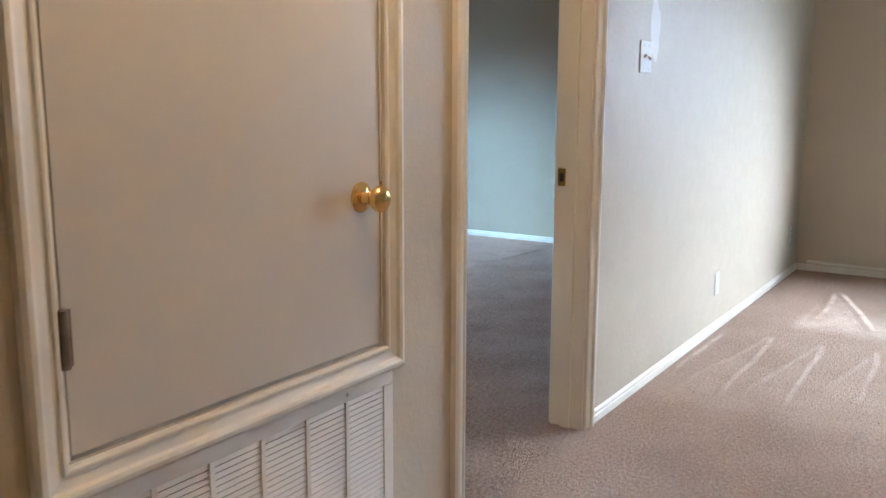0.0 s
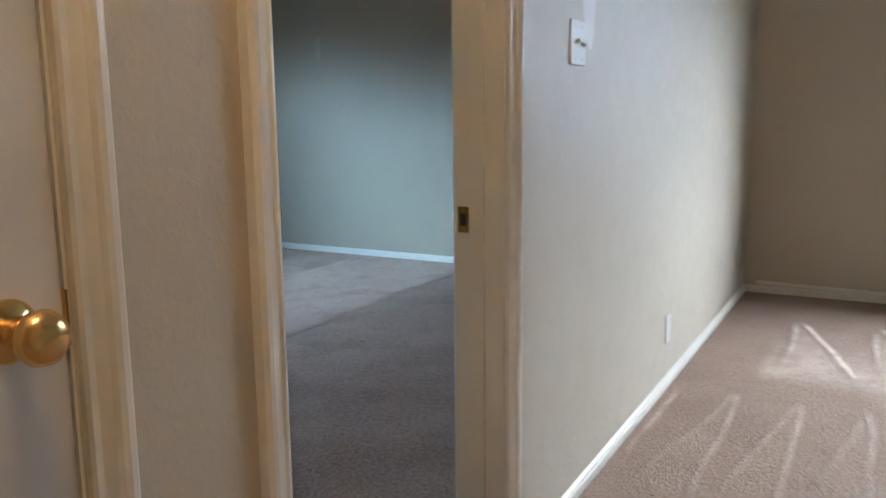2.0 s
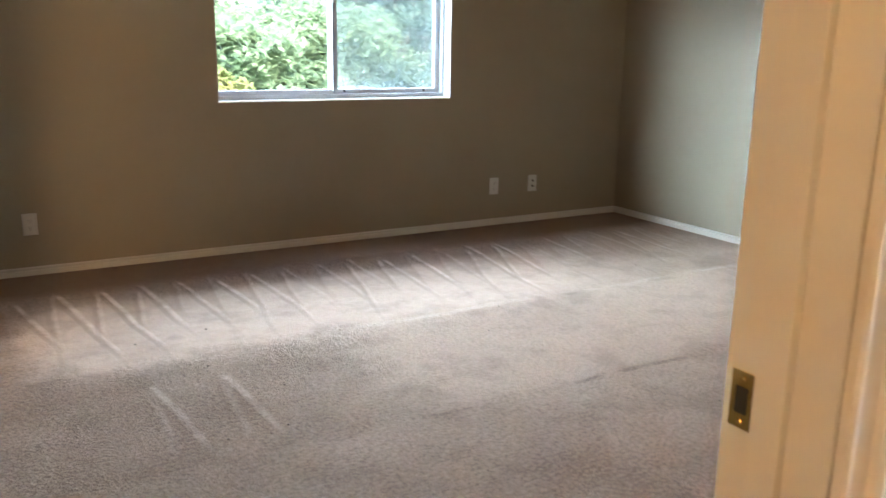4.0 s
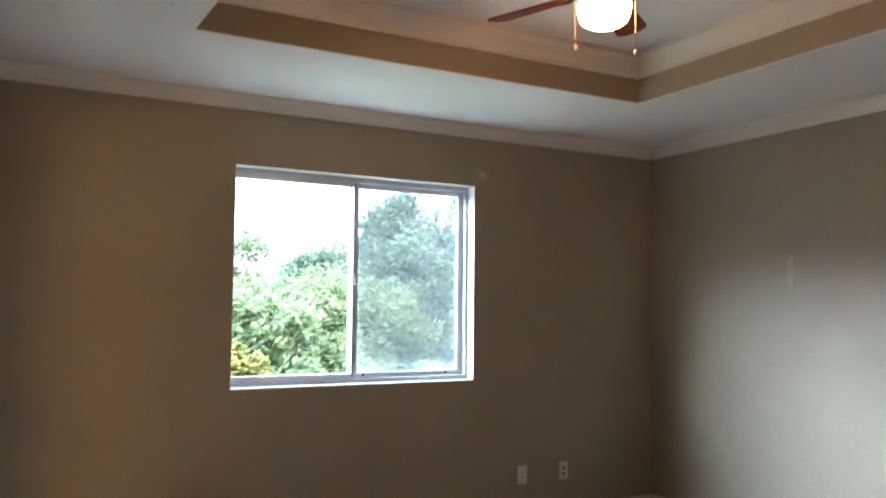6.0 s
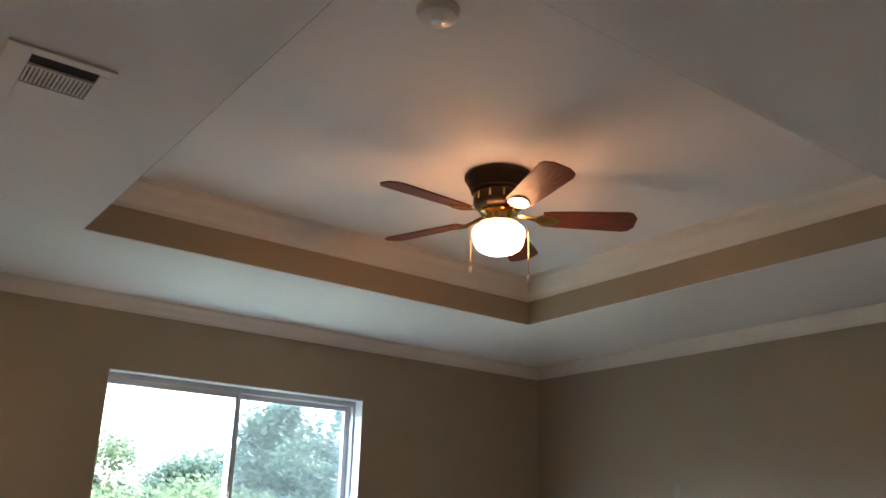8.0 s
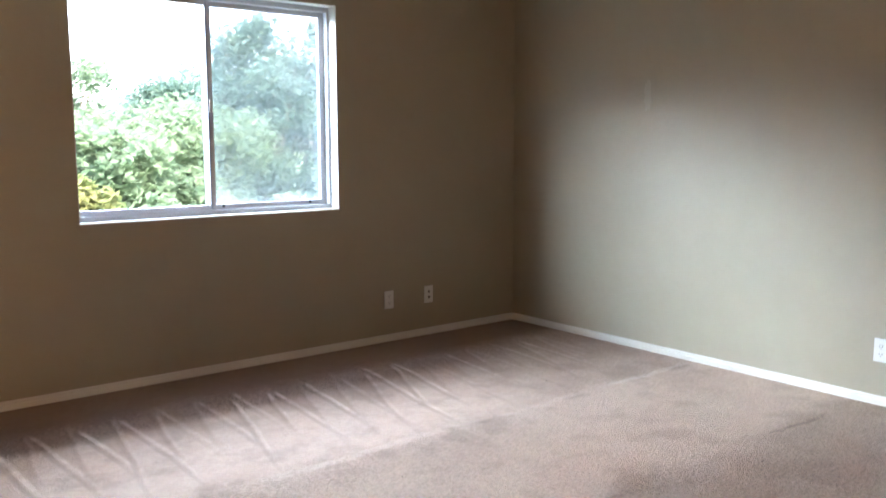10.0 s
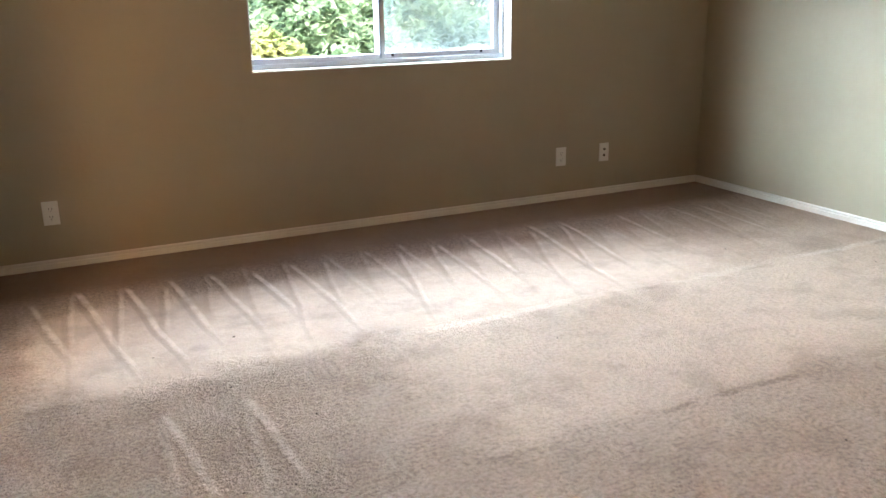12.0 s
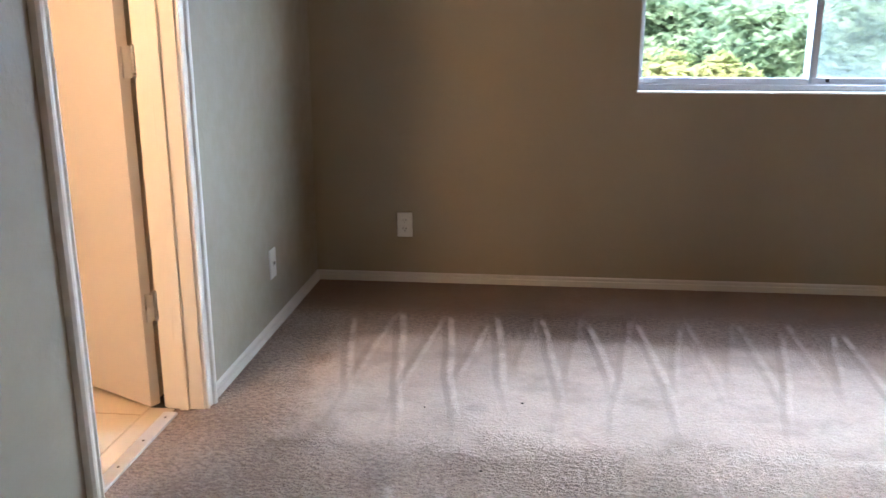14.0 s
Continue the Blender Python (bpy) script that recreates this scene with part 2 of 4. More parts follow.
    lain = M('MAXIMUM', M('MULTIPLY', laid, 0.55), M('MAXIMUM', M('MULTIPLY', M('MULTIPLY', strip, inroom), 0.62), M('MULTIPLY', outroom, 0.42)))
    lain = M('MAXIMUM', lain, M('MULTIPLY', rim_pile_shade, 0.5))
    flat = smooth(tree, M('MAXIMUM', lain, pale), 0.65, 0.15, 0.16, 1.0)
    # shade between tufts and light on their tips, mixed into the colour
    c = mix_color(tree, M('MULTIPLY', smooth(tree, tuft, 0.62, 0.34, 0.0, 0.36), M('MULTIPLY_ADD', flat, 0.7, 0.3)), c, (0.17, 0.132, 0.10))
    pit_shade = M('MULTIPLY', smooth(tree, fib, 0.54, 0.36, 0.0, 0.46), M('MULTIPLY', flat, smooth(tree, noise_node(tree, 7, 3), 0.40, 0.62, 0.7, 1.0)))
    c = mix_color(tree, pit_shade, c, (0.135, 0.099, 0.077))
    tips = M('MULTIPLY', smooth(tree, fib, 0.52, 0.66), M('MULTIPLY', flat, M('MULTIPLY_ADD', rim_pile_shade, -0.3, 0.3)))
    c = mix_color(tree, tips, c, (0.60, 0.460, 0.360))
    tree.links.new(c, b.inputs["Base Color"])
    b.inputs["Roughness"].default_value = 0.95
    b.inputs["Specular IOR Level"].default_value = 0.1
    b.inputs["Sheen Weight"].default_value = 0.09
    b.inputs["Sheen Roughness"].default_value = 0.6
    b.inputs["Sheen Tint"].default_value = (0.9, 0.75, 0.62, 1)
    h = M('ADD', M('MULTIPLY', tuft, 0.6), fib)
    h = M('ADD', h, M('MULTIPLY', M('SUBTRACT', pale, lee_shade), 0.35))
    relief = node(tree, "ShaderNodeBump", Distance=0.034)
    tree.links.new(h, relief.inputs["Height"])
    tree.links.new(M('MULTIPLY_ADD', flat, 0.8, 0.12), relief.inputs["Strength"])
    tree.links.new(relief.outputs[0], b.inputs["Normal"])


def wood_build(tree, b):
    g = noise_node(tree, 9, 5, 0.6, (1.5, 22, 22))
    c = mix_color(tree, smooth(tree, g, 0.3, 0.7), (0.062, 0.014, 0.007), (0.165, 0.042, 0.018))
    tree.links.new(c, b.inputs["Base Color"])
    b.inputs["Roughness"].default_value = 0.42
    b.inputs["Specular IOR Level"].default_value = 0.25
    bump(tree, b, g, 0.08, 0.002)


def metal(color, rough):
    def build(tree, b):
        b.inputs["Metallic"].default_value = 1.0
        n = noise_node(tree, 25, 4)
        tree.links.new(mix_color(tree, n, tuple(c * 0.85 for c in color), color), b.inputs["Base Color"])
        tree.links.new(smooth(tree, n, 0.3, 0.7, rough * 0.7, rough * 1.4), b.inputs["Roughness"])
    return build


def glow(color, strength):
    def build(tree, b):
        b.inputs["Base Color"].default_value = (0.9, 0.88, 0.84, 1)
        b.inputs["Emission Color"].default_value = (*color, 1)
        b.inputs["Emission Strength"].default_value = strength
        b.inputs["Roughness"].default_value = 0.25
    return build


def glass_build(tree, b):
    b.inputs["Transmission Weight"].default_value = 1.0
    b.inputs["Roughness"].default_value = 0.0
    b.inputs["IOR"].default_value = 1.02
    b.inputs["Base Color"].default_value = (0.97, 0.99, 0.99, 1)


def screen_build(tree, b):
    clear = tree.nodes.new("ShaderNodeBsdfTransparent")
    mixer = tree.nodes.new("ShaderNodeMixShader")
    n = noise_node(tree, 5, 4)
    tree.links.new(smooth(tree, n, 0.25, 0.75, 0.20, 0.29), mixer.inputs[0])
    b.inputs["Base Color"].default_value = (0.52, 0.60, 0.60, 1)
    b.inputs["Roughness"].default_value = 0.9
    tree.links.new(clear.outputs[0], mixer.inputs[1])
    tree.links.new(b.outputs[0], mixer.inputs[2])
    tree.links.new(mixer.outputs[0], tree.nodes["Material Output"].inputs[0])


def leaf_build(low, high):
    def build(tree, b):
        geo = tree.nodes.new("ShaderNodeNewGeometry")
        big = noise_node(tree, 1.3, 3)
        f = math_node(tree, 'ADD', math_node(tree, 'MULTIPLY', geo.outputs["Random Per Island"], 0.22), math_node(tree, 'MULTIPLY', smooth(tree, big, 0.38, 0.62), 0.78))
        c = mix_color(tree, f, low, high)
        tree.links.new(c, b.inputs["Base Color"])
        b.inputs["Roughness"].default_value = 0.6
        b.inputs["Specular IOR Level"].default_value = 0.2
        tl = tree.nodes.new("ShaderNodeBsdfTranslucent")
        tree.links.new(c, tl.inputs[0])
        mixer = tree.nodes.new("ShaderNodeMixShader")
        mixer.inputs[0].default_value = 0.72
        tree.links.new(b.outputs[0], mixer.inputs[1])
        tree.links.new(tl.outputs[0], mixer.inputs[2])
        tree.links.new(mixer.outputs[0], tree.nodes["Material Output"].inputs[0])
    return build


WALL = material("wall_paint", paint((0.276, 0.234, 0.163), 0.55, 38, 0.2, 0.0012, knock=True))
HALLWALL = material("hall_wall_paint", paint((0.495, 0.436, 0.336), 0.5, 42, 0.2, 0.0014, knock=True))
CEIL = material("ceiling_paint", paint((0.69, 0.67, 0.64), 0.85, 60, 0.4, 0.002))
TRIM = material("trim_paint", paint((0.69, 0.655, 0.58), 0.35, 30, 0.12, 0.001, 0.04, 0.5))
# darker copy of the trim paint, imitating dimmer light on bedroom mouldings
TRIM_DIM = material("trim_paint_dim", paint((0.56, 0.525, 0.46), 0.45, 30, 0.12, 0.001, 0.06, 0.4))
DOORM = material("door_paint", paint((0.57, 0.525, 0.46), 0.42, 120, 0.12, 0.0006, 0.05, 0.5))
PLATE = material("plate_plastic", paint((0.56, 0.54, 0.49), 0.35, 10, 0.0, 0.001, 0.03, 0.5))
DARK = material("dark_gap", paint((0.03, 0.025, 0.02), 0.8, 10, 0.0, 0.001, 0.05))
VENTM = material("vent_enamel", paint((0.70, 0.67, 0.62), 0.45, 20, 0.1, 0.0006, 0.08, 0.5))
CARPET = material("carpet_pile", carpet_build)
WOOD = material("cherry_wood", wood_build)
BRASS = material("polished_brass", metal((0.86, 0.58, 0.20), 0.16))
BRONZE = material("dark_bronze", metal((0.10, 0.075, 0.055), 0.38))
STEEL = material("satin_steel", metal((0.62, 0.60, 0.56), 0.35))
ALU = material("window_aluminium", paint((0.46, 0.48, 0.51), 0.4, 20, 0.08, 0.0006, 0.04, 0.5))
REVEAL = material("window_return_paint", paint((0.47, 0.47, 0.455), 0.6, 60, 0.2, 0.001))
DULL = material("dull_aluminium", metal((0.42, 0.47, 0.52), 0.55))
HINGEM = material("worn_steel", metal((0.26, 0.21, 0.17), 0.55))
STRIPM = material("brushed_aluminium_strip", metal((0.78, 0.77, 0.76), 0.5))
GLASS = material("window_glass", glass_build)
SCREEN = material("insect_mesh", screen_build)
BOWL = material("opal_glass_lit", glow((1.0, 0.49, 0.205), 2.3))
LEAF_A = material("leaf_green", leaf_build((0.092, 0.150, 0.085), (0.165, 0.232, 0.130)))
LEAF_B = material("leaf_blue_green", leaf_build((0.075, 0.130, 0.095), (0.120, 0.190, 0.135)))
LEAF_C = material("leaf_yellow_green", leaf_build((0.07, 0.11, 0.035), (0.165, 0.165, 0.06)))
BARK = material("bark", paint((0.12, 0.09, 0.065), 0.9, 18, 0.8, 0.02, 0.3))
GRASS = material("ground_grass", paint((0.10, 0.13, 0.05), 0.95, 6, 0.6, 0.03, 0.3))
STUCCO = material("pale_stucco", paint((0.72, 0.70, 0.66), 0.9, 30, 0.5, 0.004, 0.06))
ROOF = material("roof_shingle", paint((0.16, 0.14, 0.13), 0.9, 12, 0.6, 0.01, 0.25))
PANE = material("curtained_pane", paint((0.42, 0.55, 0.60), 0.15, 10, 0.0, 0.001, 0.1, 0.6))


def vinyl_build(tree, b):
    n = noise_node(tree, 8, 5)
    tree.links.new(mix_color(tree, n, (0.50, 0.40, 0.27), (0.62, 0.52, 0.38)), b.inputs["Base Color"])
    b.inputs["Roughness"].default_value = 0.4


VINYL = material("vinyl_tile", vinyl_build)


# ---------------------------------------------------------------- mesh helpers
def box(bm, x0, x1, y0, y1, z0, z1, bevel=0.0):
    vs = [bm.verts.new(p) for p in ((x0, y0, z0), (x1, y0, z0), (x1, y1, z0), (x0, y1, z0), (x0, y0, z1), (x1, y0, z1), (x1, y1, z1), (x0, y1, z1))]
    fs = [bm.faces.new([vs[i] for i in q]) for q in ((3, 2, 1, 0), (4, 5, 6, 7), (0, 1, 5, 4), (1, 2, 6, 5), (2, 3, 7, 6), (3, 0, 4, 7))]
    if bevel:
        es = list({e for f in fs for e in f.edges})
        bmesh.ops.bevel(bm, geom=es, offset=bevel, segments=2, affect='EDGES', profile=0.6)
    return bm


def boxes(*rows, bevel=0.0):
    bm = bmesh.new()
    for r in rows:
        box(bm, *r, bevel=bevel)
    return bm


def lathe(bm, prof, cx=0.0, cy=0.0, cz=0.0, axis='z', steps=28):
    """Turns (radius, height) pairs about an axis through cx, cy, cz."""
    rings = []
    for r, h in prof:
        ring = []
        for i in range(steps):
            a = 2 * math.pi * i / steps
            u, w = r * math.cos(a), r * math.sin(a)
            p = {'z': (cx + u, cy + w, cz + h), 'y': (cx + u, cy + h, cz + w), 'x': (cx + h, cy + u, cz + w)}[axis]
            ring.append(bm.verts.new(p))
        rings.append(ring)
    for a, b in zip(rings, rings[1:]):
        for i in range(steps):
            bm.faces.new((a[i], a[(i + 1) % steps], b[(i + 1) % steps], b[i]))
    bm.faces.new(rings[0])
    bm.faces.new(rings[-1])
    bmesh.ops.recalc_face_normals(bm, faces=bm.faces)
    return bm


def moulding(bm, prof, p0, p1, out, up, cut0=0.0, cut1=0.0):
    """A profile of (out, up) pairs run from p0 to p1; cut0 and cut1 mitre the ends: the run shifts by that times up (casings) or out (crowns)."""
    p0, p1, out, up = Vector(p0), Vector(p1), Vector(out), Vector(up)
    d = (p1 - p0).normalized()
    rings = []
    for p, k, s in ((p0, cut0, 1), (p1, cut1, -1)):
        rings.append([bm.verts.new(p + out * o + up * u + d * s * k * (u if abs(k) < 5 else o)) for o, u in prof])
    n = len(prof)
    for i in range(n):
        bm.faces.new((rings[0][i], rings[0][(i + 1) % n], rings[1][(i + 1) % n], rings[1][i]))
    bm.faces.new(rings[0])
    bm.faces.new(rings[1])
    bmesh.ops.recalc_face_normals(bm, faces=bm.faces)
    return bm


def mesh(name, bm, mat, smooth_angle=None):
    data = bpy.data.meshes.new(name)
    bm.to_mesh(data)
    bm.free()
    if mat:
        data.materials.append(mat)
    if smooth_angle:
        data.polygons.foreach_set("use_smooth", [True] * len(data.polygons))
        data.set_sharp_from_angle(angle=radians(smooth_angle))
    return data


def part(name, bm, mat, parent, label="", smooth_angle=None):
    ob = new(name, mesh(name, bm, mat, smooth_angle))
    ob.parent = parent
    if label:
        ob["label"] = label
    return ob


def thing(name, label, category, group="", kind="", at=None):
    ob = new(name)
    ob.empty_display_size = 0.1
    if at is not None:
        ob.matrix_world = at
    return tagged(ob, label, category, group, kind)


def setting(name, bm, mat, label, category, smooth_angle=None):
    return tagged(new(name, mesh(name, bm, mat, smooth_angle)), label, category, kind="structure")


# ---------------------------------------------------------------- large structure
TOP = 2.95
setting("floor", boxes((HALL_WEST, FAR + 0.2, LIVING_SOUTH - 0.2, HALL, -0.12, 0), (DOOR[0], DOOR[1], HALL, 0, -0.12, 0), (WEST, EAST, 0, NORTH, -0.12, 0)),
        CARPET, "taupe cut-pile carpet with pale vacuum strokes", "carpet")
setting("wall_north", boxes((WEST - 0.12, WIN[0], NORTH, NORTH + 0.16, 0, TOP), (WIN[1], EAST + 0.14, NORTH, NORTH + 0.16, 0, TOP),
                            (WIN[0], WIN[1], NORTH, NORTH + 0.16, 0, WIN[2]), (WIN[0], WIN[1], NORTH, NORTH + 0.16, WIN[3], TOP)),
        WALL, "tan painted textured bedroom wall around the window", "wall")
setting("wall_east", boxes((EAST, EAST + 0.14, 0, NORTH, 0, TOP)), WALL, "tan painted plain bedroom wall lit by the window", "wall")
setting("wall_west", boxes((WEST - 0.12, WEST, 0, BATH[0], 0, TOP), (WEST - 0.12, WEST, BATH[1], NORTH, 0, TOP), (WEST - 0.12, WEST, BATH[0], BATH[1], BATH[2], TOP)),
        WALL, "tan painted bedroom wall with the bathroom doorway", "wall")
for name, y0, y1, mat, label in (("wall_south", HALL, -0.06, HALLWALL, "pale greige hall wall with orange-peel texture"), ("wall_south_inner", -0.06, 0, WALL, "tan painted bedroom wall beside the doorway")):
    setting(name, boxes((HALL_WEST, CLOSET[0], y0, y1, 0, TOP), (CLOSET[0], CLOSET[1], y0, y1, 0, CLOSET[2]), (CLOSET[0], CLOSET[1], y0, y1, CLOSET[3], TOP),
                        (CLOSET[1], DOOR[0], y0, y1, 0, TOP), (DOOR[0], DOOR[1], y0, y1, DOOR[2], TOP), (DOOR[1], EAST + 0.14, y0, y1, 0, TOP)), mat, label, "wall")
setting("wall_far", boxes((FAR, FAR + 0.16, LWIN[1], HALL, 0, TOP), (FAR, FAR + 0.16, LIVING_SOUTH, LWIN[0], 0, TOP), (FAR, FAR + 0.16, LWIN[0], LWIN[1], 0, LWIN[2]),
                          (FAR, FAR + 0.16, LWIN[0], LWIN[1], LWIN[3], TOP)), HALLWALL, "greige painted living room wall around the window", "wall")
setting("wall_living_south", boxes((HALL_WEST, FAR + 0.16, LIVING_SOUTH - 0.12, LIVING_SOUTH, 0, TOP)), HALLWALL, "greige painted plain living room wall", "wall")
# out-of-view wall, added to keep living room bounce off the closet door
setting("wall_hall_blocker", boxes((HALL_WEST, -0.95, -2.17, -2.05, 0, HIGH)), HALLWALL, "unseen plain greige wall added to block bounce onto the closet door", "wall")
setting("wall_hall_west", boxes((HALL_WEST - 0.12, HALL_WEST, LIVING_SOUTH - 0.12, 0, 0, TOP)), HALLWALL, "greige painted plain hall end wall", "wall")
setting("wall_bathroom", boxes((BATH_WEST - 0.1, BATH_WEST, BATH_SOUTH - 0.1, BATH_NORTH + 0.1, 0, 2.6), (BATH_WEST, WEST - 0.12, BATH_SOUTH - 0.1, BATH_SOUTH, 0, 2.6),
                               (BATH_WEST, WEST - 0.12, BATH_NORTH, BATH_NORTH + 0.1, 0, 2.6)), HALLWALL, "plain cream bathroom walls", "wall")
setting("ceiling_hall", boxes((HALL_WEST, FAR, LIVING_SOUTH, HALL, HIGH, TOP)), CEIL, "flat white hall ceiling", "ceiling")
setting("ceiling_bathroom", boxes((BATH_WEST, WEST - 0.12, BATH_SOUTH, BATH_NORTH, 2.42, 2.5)), CEIL, "flat white bathroom ceiling", "ceiling")
tx0, tx1, ty0, ty1, tz = TRAY
setting("ceiling", boxes((WEST, tx0, 0, NORTH, HIGH, tz), (tx1, EAST, 0, NORTH, HIGH, tz), (tx0, tx1, 0, ty0, HIGH, tz), (tx0, tx1, ty1, NORTH, HIGH, tz),
                         (WEST, EAST, 0, NORTH, tz, TOP)), CEIL, "white bedroom ceiling with a raised tray", "ceiling")
# painted band inside the tray
band = thing("tray_band", "tan painted band around the ceiling tray", "ceiling trim", kind="structure")
for r in ((tx0, tx0 + 0.004, ty0, ty1), (tx1 - 0.004, tx1, ty0, ty1), (tx0 + 0.004, tx1 - 0.004, ty0, ty0 + 0.004), (tx0 + 0.004, tx1 - 0.004, ty1 - 0.004, ty1)):
    part("band_board", boxes((*r, HIGH + 0.003, tz - 0.1)), WALL, band)

# crown mouldings, mitred at the corners
CROWN = [(0, 0), (0, -0.078), (0.010, -0.078), (0.014, -0.066), (0.030, -0.052), (0.044, -0.030), (0.060, -0.016), (0.064, 0.0)]


def crown_ring(name, x0, x1, y0, y1, z, scale, label, sides):
    bm = bmesh.new()
    prof = [(o * scale, u * scale) for o, u in CROWN]
    runs = {"n": ((x0, y1), (x1, y1), (0, -1)), "s": ((x1, y0), (x0, y0), (0, 1)), "e": ((x1, y1), (x1, y0), (-1, 0)), "w": ((x0, y0), (x0, y1), (1, 0))}
    for s in sides:
        a, b, o = runs[s]
        d = (Vector(b) - Vector(a)).normalized()
        rings = []
        for p, k in ((a, 1), (b, -1)):
            rings.append([bm.verts.new((p[0] + o[0] * q + d.x * k * q, p[1] + o[1] * q + d.y * k * q, z + u)) for q, u in prof])
        n = len(prof)
        for i in range(n):
            bm.faces.new((rings[0][i], rings[0][(i + 1) % n], rings[1][(i + 1) % n], rings[1][i]))
    bmesh.ops.recalc_face_normals(bm, faces=bm.faces)
    return setting(name, bm, TRIM_DIM, label, "crown moulding")


crown_ring("crown_moulding", WEST, EAST, 0, NORTH, HIGH, 1.0, "white crown moulding along the bedroom ceiling", "nsew")
crown_ring("tray_moulding", tx0, tx1, ty0, ty1, tz, 1.5, "white crown moulding inside the ceiling tray", "nsew")

# baseboards
BASE = [(0, 0), (0.013, 0), (0.013, 0.025), (0.007, 0.028), (0.007, 0.031), (0.010, 0.034), (0.009, 0.039), (0.004, 0.043), (0, 0.045)]


def baseboard(name, runs):
    bm = bmesh.new()
    for p0, p1, out in runs:
        moulding(bm, BASE, (*p0, 0), (*p1, 0), (*out, 0), (0, 0, 1))
    # living boards get the brighter copy, making up for missing bounce light
    return setting(name, bm, TRIM_DIM if name.endswith("bedroom") else TRIM, "white painted low baseboard", "baseboard")


baseboard("baseboard_bedroom", [((WEST, NORTH), (EAST, NORTH), (0, -1)), ((EAST, NORTH - 0.013), (EAST, 0), (-1, 0)), ((WEST, BATH[1] + 0.062), (WEST, NORTH - 0.013), (1, 0)),
                                ((WEST, 0.06), (WEST, BATH[0] - 0.062), (1, 0)), ((DOOR[1] + 0.062, 0), (EAST - 0.013, 0), (0, 1))])
baseboard("baseboard_living", [((DOOR[1] + 0.063, HALL), (FAR, HALL), (0, -1)), ((FAR, HALL - 0.013), (FAR, LIVING_SOUTH), (-1, 0)), ((CLOSET[1] + 0.063, HALL), (DOOR[0] - 0.064, HALL), (0, -1))])

# casings: profile runs outwards (u) from the opening's edge, o is the thickness
CASE = [(0, 0.004), (0.009, 0.004), (0.013, 0.008), (0.013, 0.013), (0.009, 0.016), (0.009, 0.020), (0.012, 0.032), (0.013, 0.036), (0.020, 0.040), (0.023, 0.047), (0.022, 0.055), (0.016, 0.062), (0, 0.062)]


def casing_strip(p0, p1, out, up, mitre0=0, mitre1=0):
    bm = bmesh.new()
    p0, p1, out, up = Vector(p0), Vector(p1), Vector(out), Vector(up)
    d = (p1 - p0).normalized()
    rings = [[bm.verts.new(p + out * o + up * u + d * k * u) for o, u in CASE] for p, k in ((p0, -mitre0), (p1, mitre1))]
    n = len(CASE)
    for i in range(n):
        bm.faces.new((rings[0][i], rings[0][(i + 1) % n], rings[1][(i + 1) % n], rings[1][i]))
    bm.faces.new(rings[0])
    bm.faces.new(rings[1])
    bmesh.ops.recalc_face_normals(bm, faces=bm.faces)
    return bm


def door_trim(name, a, b, top, face, axis, out, wall0, wall1, bottom=0.0, four=False, label="", back=True):
    """Casing on one or both faces and jamb lining of an opening a..b along x or y."""
    t = thing(name, label, "door frame", kind="structure")

    def P(u, v, z):
        return (u, v, z) if axis == 'x' else (v, u, z)
    faces = [(face, out)] + ([(wall0 if face == wall1 else wall1, -out)] if back else [])
    for f, o in faces:
        ov = P(0, o, 0)
        m0 = 1 if four else 0
        part("casing", casing_strip(P(a, f, bottom), P(a, f, top), ov, P(-1, 0, 0), m0, 1), TRIM, t)
        part("casing", casing_strip(P(b, f, bottom), P(b, f, top), ov, P(1, 0, 0), m0, 1), TRIM, t)
        part("casing", casing_strip(P(a, f, top), P(b, f, top), ov, (0, 0, 1), 1, 1), TRIM, t)
        if four:
            part("casing", casing_strip(P(a, f, bottom), P(b, f, bottom), ov, (0, 0, -1), 1, 1), TRIM, t)
    lo, hi = min(wall0, wall1) - 0.001, max(wall0, wall1) + 0.001

    def lining(u0, u1, z0, z1):
        return boxes((u0, u1, lo, hi, z0, z1) if axis == 'x' else (lo, hi, u0, u1, z0, z1))
    part("jamb", lining(a, a + 0.004, bottom, top), TRIM, t)
    part("jamb", lining(b - 0.004, b, bottom, top), TRIM, t)
    part("jamb", lining(a + 0.004, b - 0.004, top - 0.004, top), TRIM, t)
    return t


bed_frame = door_trim("door_frame_bedroom", DOOR[0], DOOR[1], DOOR[2], HALL, 'x', -1, HALL, 0.0, label="off-white moulded frame of an open bedroom doorway", back=True)
part("stop", boxes((-0.016, -0.004, -0.075, -0.040, 0, DOOR[2] - 0.016), bevel=0.002), TRIM, bed_frame)
part("stop", boxes((DOOR[0] + 0.004, DOOR[0] + 0.016, -0.075, -0.040, 0, DOOR[2] - 0.016), bevel=0.002), TRIM, bed_frame)
part("stop", boxes((DOOR[0] + 0.004, -0.004, -0.075, -0.040, DOOR[2] - 0.016, DOOR[2] - 0.004), bevel=0.002), TRIM, bed_frame)
strike = part("strike_plate", boxes((-0.0062, -0.004, -0.034, -0.006, 0.852, 0.912), bevel=0.0006), BRASS, bed_frame, "brass strike plate")
part("latch_hole", boxes((-0.0068, -0.0045, -0.027, -0.013, 0.868, 0.896)), DARK, strike)
for zz in (0.859, 0.905):
    bm = bmesh.new()
    lathe(bm, [(0.0028, 0.0), (0.0028, -0.001), (0.0012, -0.0016)], -0.0062, -0.020, zz, 'x', 10)
    part("screw", bm, BRASS, strike)

